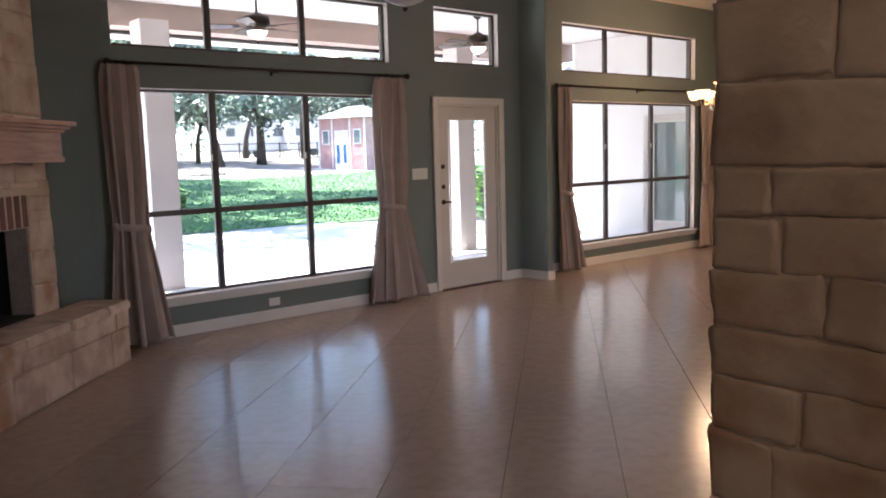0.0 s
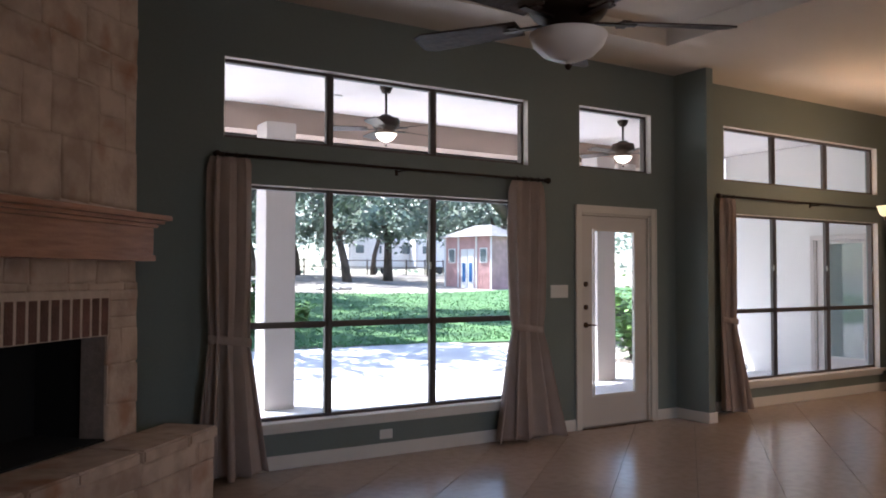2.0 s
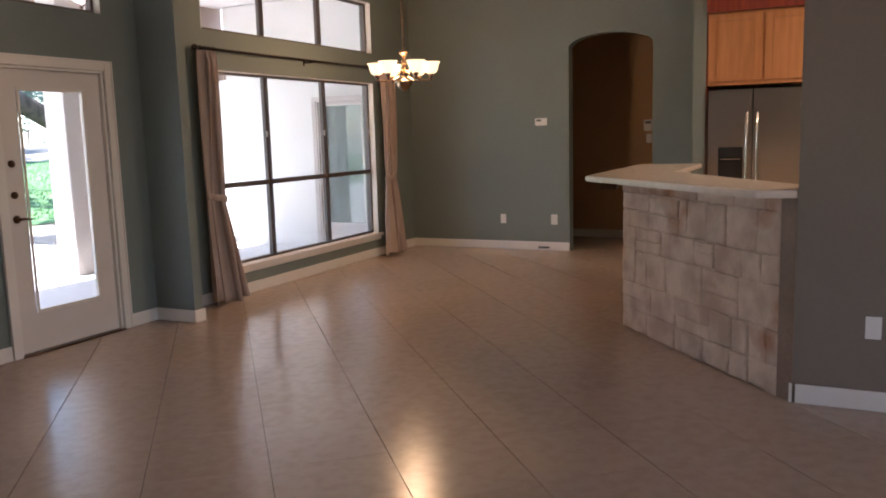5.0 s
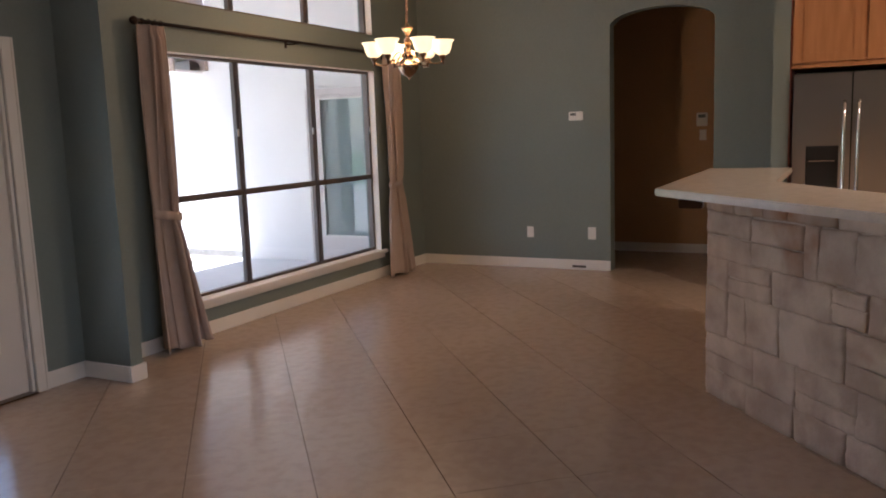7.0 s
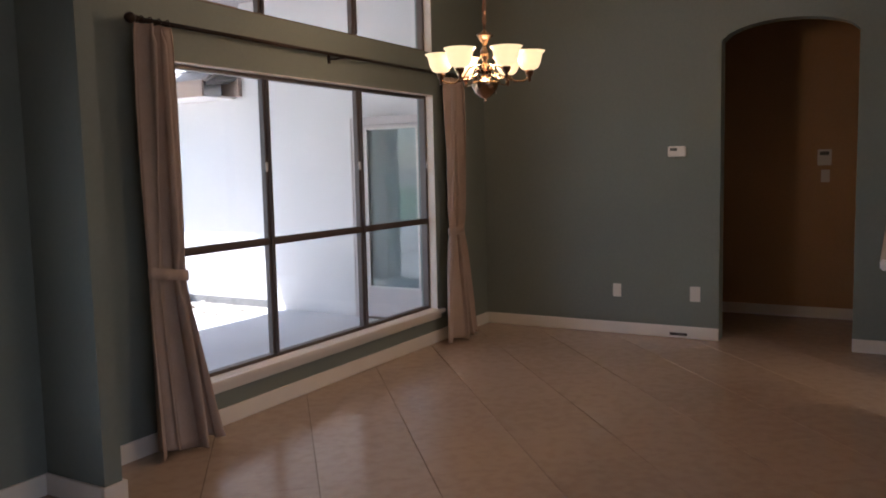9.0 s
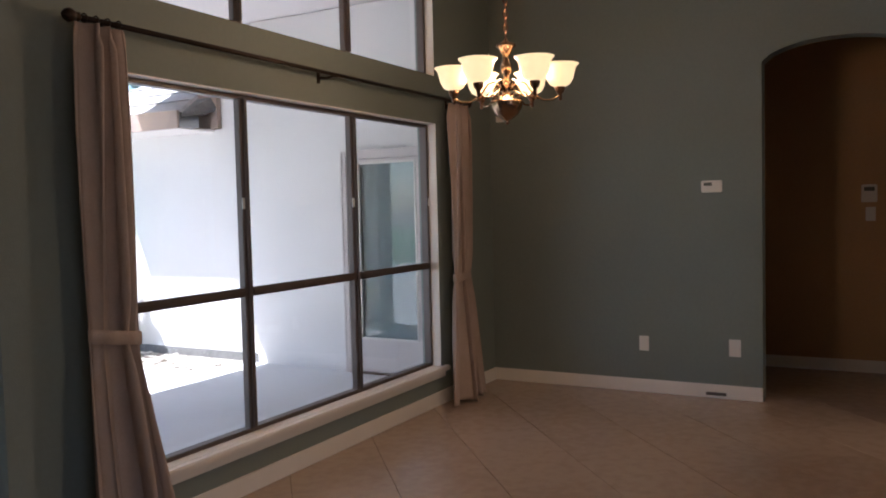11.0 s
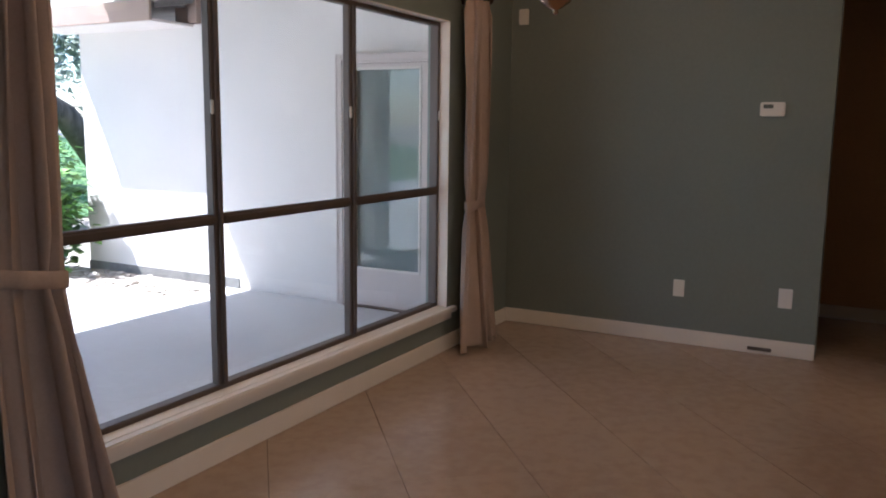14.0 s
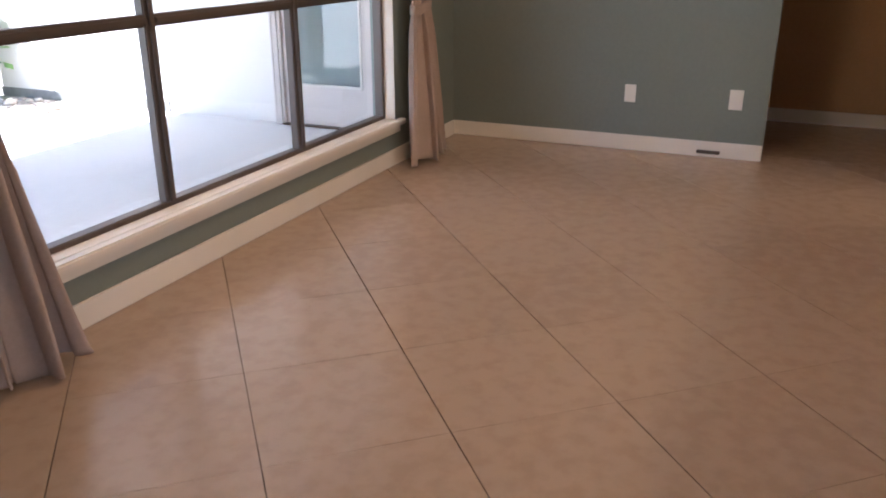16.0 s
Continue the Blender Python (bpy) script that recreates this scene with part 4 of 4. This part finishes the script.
part("driveway", box((-14, 4.62, -.30), (10.2, 10.35, -.11)), DRIVE, None, "pale sunlit concrete drive beyond the patio", kind="structure")
part("patio", box((-4, T + .001, -.30), (11.18, 4.6, -.095)), SLAB, None, "grey concrete patio slab", kind="structure")
patio_ceiling = part("patio_ceiling", box((-5, T + .001, 3.49), (11.4, 3.491, 3.60)), PCEIL, None, "white painted patio ceiling", kind="structure")
part("patio_roof", box((-5.4, -.3, 3.93), (11.6, 4.45, 4.01)), ROOFL, None, "shingled patio roof", kind="structure")
beam = thing("patio_beam", (3, 3.49, 3.18), 0, "tan painted beam along the patio edge", "beam", kind="structure")
part("beam", box((-8, 0.002, 0), (8.4, .35, .43)), BEAM, beam)
part("fascia", box((-8.2, .72, -.06), (8.3, .76, .62), .004), OUTWHITE, beam, "white fascia board")
part("soffit", box((-8.2, .352, -.06), (8.3, .718, -.04)), OUTWHITE, beam, "white soffit")
# house walls outside above the room
wall("wall_gable", [((-5.4, -.3, H + .36), (11.6, T, 3.92))], STUCCO, "cream stucco above the windows")
def post(x, w=.36):
    p = thing("patio_post", (x, 3.28, -.095), 0, "square taupe stucco patio post", "post", "patio posts")
    part("shaft", box((-w / 2, -.17, .0), (w / 2, .17, 3.323), .008), POSTM, p)
    return p


for x in (-2.4, 3.16, 8.25):
    post(x)

# the wing
wing = thing("house_wing", (11.2, 0, 0), 0, "cream stucco wing of the house with a shingled hip roof", "building", kind="structure")
part("wall", box((0, T + .002, -.3), (.2, 5.02, 2.41)), STUCCO, wing)
part("upper_wall", box((0.001, T + .002, 2.411), (.2, 3.30, 3.48)), STUCCO, wing)
part("back_wall", box((0.2, 4.82, -.3), (6.0, 5.02, 2.41)), STUCCO, wing)
part("plinth", box((-.012, 2.9, -.3), (-.001, 5.03, .0)), PLINTH, wing, "grey concrete plinth")
bm = bmesh.new()
q = [bm.verts.new(v) for v in ((-.5, 3.41, 2.56), (-.5, 5.2, 2.56), (3.2, 5.2, 4.41), (3.2, 5.12, 4.41), (3.2, 5.2, 2.56), (3.2, 3.41, 2.56))]
for f in ((0, 3, 2, 1), (1, 2, 4), (0, 1, 4, 5), (0, 5, 3), (5, 4, 2, 3)):
    bm.faces.new([q[k] for k in f])
part("roof", bm, ROOFL, wing, "light grey shingle roof")
for i in range(12):
    x = -.5 + .3 * i
    part("shingle", box((x, 3.42 + .48 * (x + .5), 2.572 + .5 * (x + .5)), (x + .02, 5.2, 2.582 + .5 * (x + .5))), ROOFL, wing)
part("fascia", box((-.53, 3.40, 2.39), (-.502, 5.22, 2.57), .003), BEAM, wing, "tan fascia board")
part("soffit", box((-.50, 3.40, 2.385), (-.001, 5.2, 2.409)), PCEIL, wing)
part("end_block", box((-.06, 3.302, 2.415), (.2, 3.57, 3.0)), BEAM, wing, "tan return board")
# Dark board added where only the patio roof's shadowed underside shows.
bm = bmesh.new()
q = [bm.verts.new(v) for v in ((-.49, 3.38, 2.54), (.42, 3.86, 2.98), (.42, 3.40, 2.98), (-.10, 3.31, 2.62), (-.49, 3.38, 2.50), (.42, 3.86, 2.94), (.42, 3.40, 2.94), (-.10, 3.31, 2.58))]
for f in ((0, 1, 2, 3), (7, 6, 5, 4), (0, 4, 5, 1), (1, 5, 6, 2), (2, 6, 7, 3), (3, 7, 4, 0)):
    bm.faces.new([q[k] for k in f])
part("roof_shade_board", bm, SHEDROOF, wing, "dark grey board standing in for the shade under the patio roof")
wd = glazed_door("door_2", (11.0, 1.245, -.09), -90, DGLASS, "cream wing door with a dark reflecting glass pane", w=.86, h=2.10, hardware=False, glass_w=.66, z0=.33, z1=2.05, cas=.06)
wd.matrix_world = pose(11.12, 1.19, -.09, 0, 0, -90)
for o in wd.children:
    if o.name.startswith(("leaf", "casing", "jamb")):
        o.data.materials[0] = POSTM
# No room is built here: a flat grey sheet carries its dimness.
part("room_stand_in", box((-.30, .085, .28), (.30, .098, 2.04)), ROOM_SHADE, wd, "flat grey sheet standing in for the dim room behind the pane")
lm = thing("patio_wall_lamp", (7.6, T, 2.2), 0, "small grey patio vent box", "vent")
lm.matrix_world = pose(9.0, 3.54, 3.1)
part("case", box((-.2, -.12, 0), (.2, -.002, .12), .01), POSTM, lm)

fan("patio_fan", (3.87, 1.88, 2.87), 3.49, 5, 10, True, "dark outdoor ceiling fan with a lit bowl on the patio", .62, "patio fans")
fan("patio_fan", (7.40, 1.9, 2.91), 3.49, 5, 40, True, "dark outdoor ceiling fan with a lit bowl near the wing", .62, "patio fans")
def can(x, y, z):
    c = thing("downlight", (x, y, z), 0, "small round lit recessed downlight", "downlight", "patio downlights")
    part("rim", lathe(bmesh.new(), [(.05, -.001), (.085, -.001), (.085, -.012), (.05, -.008)], 20), PLASTIC, c)
    part("lens", lathe(bmesh.new(), [(.0, -.003), (.0495, -.003), (.0495, -.006), (0, -.006)], 16), CAN, c, "lit lens")


for x in (0.8, 3.6, 6.3):
    can(x, 1.2 if x != 3.6 else 2.6, 3.49)


# ---- trees ----
def leaves(rng, clumps, per, size, spread):
    verts, faces = [], []
    for cx, cy, cz, cr in clumps:
        for _ in range(per):
            d = Vector((rng.gauss(0, 1), rng.gauss(0, 1), rng.gauss(0, .75))).normalized() * cr * rng.uniform(.25, 1.0) ** .6
            p = Vector((cx, cy, cz)) + d
            u = Vector((rng.gauss(0, 1), rng.gauss(0, 1), rng.gauss(0, 1))).normalized()
            v = u.orthogonal().normalized() * size * rng.uniform(.35, .7)
            u = u * size * rng.uniform(.6, 1.3)
            k = len(verts)
            verts += [p - u, p - v, p + u, p + v]
            faces.append((k, k + 1, k + 2, k + 3))
    me = bpy.data.meshes.new("crown")
    me.from_pydata(verts, [], faces)
    me.materials.append(LEAF)
    return me


def tree(name, x, y, h, r, trunk, seed, lean=(0, 0), per=170, size=.14, label="spreading oak with dark bark and small grey-green leaves", clumps=22):
    rng = random.Random(seed)
    z0 = heights(x, y) - .05
    t = thing(name, (x, y, z0), 0, label, "tree", "oaks")
    bm = bmesh.new()
    fork = h * rng.uniform(.32, .42)
    base = [(0, 0, 0), (lean[0] * .3 + rng.uniform(-.1, .1), lean[1] * .3, fork * .5), (lean[0], lean[1], fork)]
    tube(bm, base, [trunk * 1.35, trunk, trunk * .85], 9)
    cl = []
    for i in range(5):
        a = 2 * math.pi * i / 5 + rng.uniform(-.5, .5)
        rr = r * rng.uniform(.45, .85)
        tip = (lean[0] + rr * math.cos(a), lean[1] + rr * math.sin(a), h * rng.uniform(.62, .88))
        m1 = tuple(base[2][k] + (tip[k] - base[2][k]) * .45 + rng.uniform(-.25, .25) for k in range(3))
        tube(bm, [base[2], m1, tip], [trunk * .6, trunk * .38, trunk * .12], 7)
        for j in range(2):
            b2 = (tip[0] + rng.uniform(-1, 1), tip[1] + rng.uniform(-1, 1), tip[2] + rng.uniform(-.2, .8))
            tube(bm, [m1, tuple((m1[k] + b2[k]) / 2 + rng.uniform(-.2, .2) for k in range(3)), b2], [trunk * .25, trunk * .15, trunk * .06], 5)
    part("trunk", bm, BARK, t, "dark rough trunk and limbs", smooth=True)
    for i in range(clumps):
        a = rng.uniform(0, 6.28)
        rr = r * math.sqrt(rng.random())
        cl.append((lean[0] + rr * math.cos(a), lean[1] + rr * math.sin(a), h * (rng.uniform(.50, .95) - .16 * rr / r), r * rng.uniform(.16, .30)))
    ob = new("crown", leaves(rng, cl, per, size, r))
    ob.parent = t
    return t


def slope_x(k, y):
    return k * (y + 5.9)


leaner = thing("oak_tree", (4.25, 12.0, heights(4, 12) - .1), 0, "old leaning oak near the drive with a thick dark trunk", "tree", "oaks")
bm = tube(bmesh.new(), [(-.1, 0, 0), (.2, 0, .9), (.62, 0, 2.0), (.95, 0, 2.5), (1.28, 0, 2.95), (1.55, 0, 3.5), (2.2, .3, 4.6), (3.2, .6, 5.6)], [.32, .24, .20, .19, .17, .15, .12, .05], 12)
tube(bm, [(.8, 0, 2.3), (.5, -.3, 3.1), (.1, -.6, 4.4), (-.4, -.9, 5.6)], [.12, .10, .08, .03], 8)
tube(bm, [(1.5, 0, 3.4), (1.2, .5, 4.4), (.9, 1.1, 5.6)], [.10, .07, .03], 8)
part("trunk", bm, BARK, leaner, "thick dark leaning trunk with limbs", smooth=True)
rng = random.Random(41)
ob = new("crown", leaves(rng, [(rng.uniform(-2.5, 4), rng.uniform(-2, 3), rng.uniform(3.5, 6.5), rng.uniform(.6, 1.1)) for _ in range(22)], 230, .10, 3))
ob.parent = leaner
for i, (k, y, tr) in enumerate(((.470, 36, .22), (.532, 37, .24), (.44, 40, .12), (.40, 44, .15), (.60, 42, .15), (.665, 40, .2), (.34, 42, .2), (.72, 34, .2), (.51, 50, .18), (.30, 47, .2), (.25, 38, .2))):
    tree("oak_tree", slope_x(k, y), y, 7.2 + (i * 37 % 10) * .14, 4.6, tr, 50 + i, lean=((i % 3 - 1) * .6, 0), per=240, size=.15, clumps=26)
# nearer oaks beyond the view cast the dapples on drive and lawn
for i, (x, y, lx) in enumerate(((1.2, 13.5, 3.8), (3.2, 21, 5.2), (19.5, 14.5, -4.6), (-3, 17, 3.0), (2.2, 26, 5.0))):
    tree("oak_tree", x, y, 9.8, 5.2, .3, 80 + i, lean=(lx, 0), per=230, size=.17, clumps=28)
rng = random.Random(77)
verts, faces = [], []
for i in range(16000):
    x, z = rng.uniform(-25, 110), rng.random()
    y = 66 + rng.uniform(-6, 10)
    p = Vector((x, y, 1.5 + 9.5 * z ** .8 + 1.2 * math.sin(x * .35) * z))
    if p.z < 4.2 and rng.random() < .75:
        continue
    u = Vector((rng.gauss(0, 1), rng.gauss(0, .5), rng.gauss(0, 1))).normalized() * rng.uniform(.2, .5)
    v = u.orthogonal().normalized() * rng.uniform(.15, .35)
    k = len(verts)
    verts += [p - u, p - v, p + u, p + v]
    faces.append((k, k + 1, k + 2, k + 3))
me = bpy.data.meshes.new("far_woods")
me.from_pydata(verts, [], faces)
me.materials.append(LEAF)
tagged(new("far_woods", me), "far line of oak woods", kind="stuff")

# ---- shed, trailers, rocks ----
shed = thing("garden_shed", (23.6, 31.8, heights(23, 32) - .25), -74, "small red board shed with white-trimmed doors and windows", "shed")
part("wall", box((0, 0, 0), (3.2, 2.6, 2.95)), SHEDRED, shed)
bm = bmesh.new()
q = [bm.verts.new(v) for v in ((-.25, -.25, 2.9), (3.45, -.25, 2.9), (3.45, 2.85, 2.9), (-.25, 2.85, 2.9), (1.0, 1.3, 3.6), (2.2, 1.3, 3.6))]
for f in ((0, 1, 5, 4), (1, 2, 5), (2, 3, 4, 5), (3, 0, 4), (0, 3, 2, 1)):
    bm.faces.new([q[k] for k in f])
part("roof", bm, SHEDROOF, shed)
for x in (1.15, 1.62):
    d = part("door", box((x, -.05, .1), (x + .45, -.002, 2.25), .01), OUTWHITE, shed, "pale blue-white door leaf")
    part("brace", box((x + .12, -.07, .5), (x + .33, -.052, 1.5), .005), BLUE, d)
for x in (.25, 2.45):
    w = part("window", box((x, -.04, 1.5), (x + .5, -.002, 2.3), .005), OUTWHITE, shed, "white framed window")
    part("pane", box((x + .06, -.05, 1.56), (x + .44, -.042, 2.24)), DARKWIN, w)
for x in [i * .2 for i in range(1, 16)]:
    part("batten", box((x - .015, -.02, 0), (x + .015, -.002, .95)), SHEDRED, shed)
for x in (0, .95, 2.2, 3.2):
    part("corner_board", box((x - .05, -.03, 0), (x + .05, -.003, 2.9)), OUTWHITE, shed, "white corner board")


def trailer(name, k, y, w, h, rz, label, n):
    x = slope_x(k, y)
    t = thing(name, (x, y, heights(x, y) + .5), rz, label, "trailer", "parked trailers")
    part("body", box((0, 0, 0), (w, 2.4, h), .15), OUTWHITE, t)
    for i in range(n):
        part("window", box((.6 + i * w / n, -.03, h * .5), (1.4 + i * w / n, -.002, h * .75), .01), DARKWIN, t)
    part("door", box((w * .45, -.04, .1), (w * .45 + .7, -.003, h * .8), .01), PLASTIC, t)
    for i in (.35, .5):
        bm = lathe(bmesh.new(), [(0, -.1), (.3, -.1), (.38, -.05), (.38, .05), (.3, .1), (0, .1)], 18)
        bmesh.ops.rotate(bm, verts=bm.verts, matrix=Matrix.Rotation(radians(90), 3, "X"))
        o = part("wheel", bm, BLACK, t)
        o.location = (w * i, .1, -.1)


trailer("travel_trailer", .475, 56, 7, 2.7, 4, "white travel trailer parked under the trees", 3)
trailer("travel_trailer", .58, 55, 6.5, 2.6, -6, "white caravan with dark windows parked under the trees", 2)
trailer("travel_trailer", .655, 58, 6, 2.5, 0, "cream caravan parked behind the oaks", 2)
fence = thing("ranch_fence", (10, 46, heights(20, 46)), 0, "low dark wire fence across the yard", "fence")
for i in range(26):
    part("post", box((i * 1.6 - .04, -.04, 0), (i * 1.6 + .04, .04, 1.15)), BARK, fence)
part("rail", box((-.5, -.02, 1.02), (40.5, .02, 1.08)), BARK, fence)
part("rail", box((-.5, -.02, .55), (40.5, .02, .60)), BARK, fence)

rng = random.Random(4)


def rock(x, y, s, z=None):
    bm = bmesh.new()
    bmesh.ops.create_icosphere(bm, subdivisions=2, radius=1)
    for v in bm.verts:
        v.co = Vector((v.co.x * s * 1.2, v.co.y * s, v.co.z * s * .6)) * (1 + .18 * noise.noise(v.co * 1.7 + Vector((x, y, 0))))
    o = part("rock", bm, ROCK)
    tagged(o, "rounded pale garden rock", "rock", "garden rocks")
    o.matrix_world = pose(x, y, (heights(x, y) if z is None else z) + s * .35, 0, 0, rng.uniform(0, 180))


for i in range(9):
    rock(slope_x(.425 + .006 * i, 29.0), 29.0 + rng.uniform(-.3, .3), rng.uniform(.16, .3))
part("garden_bed", box((10.50, 3.05, -.30), (11.18, 6.6, -.088)), BED, None, "narrow bed of brown soil and stones along the wing", kind="structure")
for i in range(85):
    rock(rng.uniform(10.54, 11.14), rng.uniform(3.1, 6.4), rng.uniform(.012, .034) * (1.8 if i % 12 == 0 else 1), -.09)


def bush(x, y, z, r, h, seed, n, size, label):
    rng = random.Random(seed)
    b = thing("shrub", (x, y, z), 0, label, "shrub", "shrubs")
    bm = bmesh.new()
    tips = []
    for i in range(9):
        a = rng.uniform(0, 6.28)
        tip = (r * .7 * math.cos(a), r * .7 * math.sin(a), h * rng.uniform(.5, .95))
        tips.append(tip)
        tube(bm, [(0, 0, 0), (tip[0] * .4, tip[1] * .4, tip[2] * .5), tip], [.012, .008, .003], 5)
    part("stem", bm, BARK, b)
    verts, faces = [], []
    for i in range(n):
        t = rng.choice(tips)
        s = rng.uniform(.25, 1.1)
        p = Vector((t[0] * s, t[1] * s, t[2] * s)) + Vector((rng.gauss(0, r * .22), rng.gauss(0, r * .22), rng.gauss(0, h * .10)))
        p.z = max(p.z, .02)
        a = rng.uniform(0, 6.28)
        u = Vector((math.cos(a), math.sin(a), rng.uniform(-.7, .3))) * size
        v = Vector((-math.sin(a), math.cos(a), rng.uniform(-.2, .2))) * size * .42
        k = len(verts)
        verts += [p, p + u * .5 + v, p + u, p + u * .5 - v]
        faces.append((k, k + 1, k + 2, k + 3))
    me = bpy.data.meshes.new("foliage")
    me.from_pydata(verts, [], faces)
    me.materials.append(LEAF2)
    ob = new("foliage", me)
    ob.parent = b


bush(10.80, 5.15, -.10, .42, 1.35, 1, 1100, .12, "leafy green garden shrub at the wing's corner")
bush(slope_x(.30, 13.5), 13.5, -.05, 1.1, 1.5, 3, 1500, .20, "dark green bush behind the patio post")
bush(slope_x(.385, 14.5), 14.5, -.02, .5, .8, 4, 500, .18, "dark green bush beside the lawn")
bush(13.0, 8.6, -.12, .7, 1.3, 5, 900, .16, "leafy green bush seen through the glazed door")

# ---- floor tiles ----
TS = 0.55
P0, Q0 = 5.93 % TS, 0.06
TILT = radians(3.9)       # the joints run this much off the diagonal
EQ = (math.cos(math.pi / 4 - TILT), math.sin(math.pi / 4 - TILT))
EP = (EQ[1], -EQ[0])


def lay(p, q):
    """From tile rows and columns to the floor."""
    return p * EP[0] + q * EQ[0], p * EP[1] + q * EQ[1]



tile_mesh = None


def clip(poly, axis, limit, keep_low):
    out = []
    for a, b in zip(poly, poly[1:] + poly[:1]):
        ia, ib = ((a[axis] <= limit) == keep_low), ((b[axis] <= limit) == keep_low)
        if ia:
            out.append(a)
        if ia != ib:
            t = (limit - a[axis]) / (b[axis] - a[axis])
            out.append((a[0] + t * (b[0] - a[0]), a[1] + t * (b[1] - a[1])))
    return out


def tile_bm(poly, rel=(0, 0)):
    bm = prism(bmesh.new(), [(x - rel[0], y - rel[1]) for x, y in poly], -.0075, 0.0)
    return bm


g, gq = .0019, .0007
near, far_bm = [], bmesh.new()
for i in range(-8, 32):
    for j in range(-24, 26):
        p, q = P0 + i * TS, Q0 + j * TS
        cx, cy = lay(p + TS / 2, q + TS / 2)
        poly = [lay(a, b) for a, b in ((p + g, q + gq), (p + TS - g, q + gq), (p + TS - g, q + TS - gq), (p + g, q + TS - gq))]
        for axis, lim, low in ((0, X1 + T, True), (0, X0, False), (1, -0.001, True), (1, -9.15, False)):
            if poly:
                poly = clip(poly, axis, lim, low)
        if len(poly) < 3 or max(x for x, y in poly) - min(x for x, y in poly) < .01:
            continue
        whole = len(poly) == 4 and abs(max(x for x, y in poly) - min(x for x, y in poly) - (TS - 2 * g) * EP[0] - (TS - 2 * gq) * EQ[0]) < .001
        near.append(((cx, cy), poly, whole))
near.sort(key=lambda r: math.hypot(r[0][0] - 5.5, (r[0][1] + 2.2) * 1.3))
for k, (c, poly, whole) in enumerate(near):
    if k < 300:
        if whole and tile_mesh:
            ob = new("tile", tile_mesh)
        else:
            ob = part("tile", tile_bm(poly, c), TILE, None)
            if whole:
                tile_mesh = ob.data
        ob.parent = floor
        ob.location = (*c, 0)
    else:
        prism(far_bm, poly, -.0075, 0.0)
prism(far_bm, [(X1 + T + .003, -5.04), (XH - .01, -5.04), (XH - .01, -.16), (X1 + T + .003, -.16)], -.0075, 0.0)
part("tiles", far_bm, TILE, floor, kind="stuff")
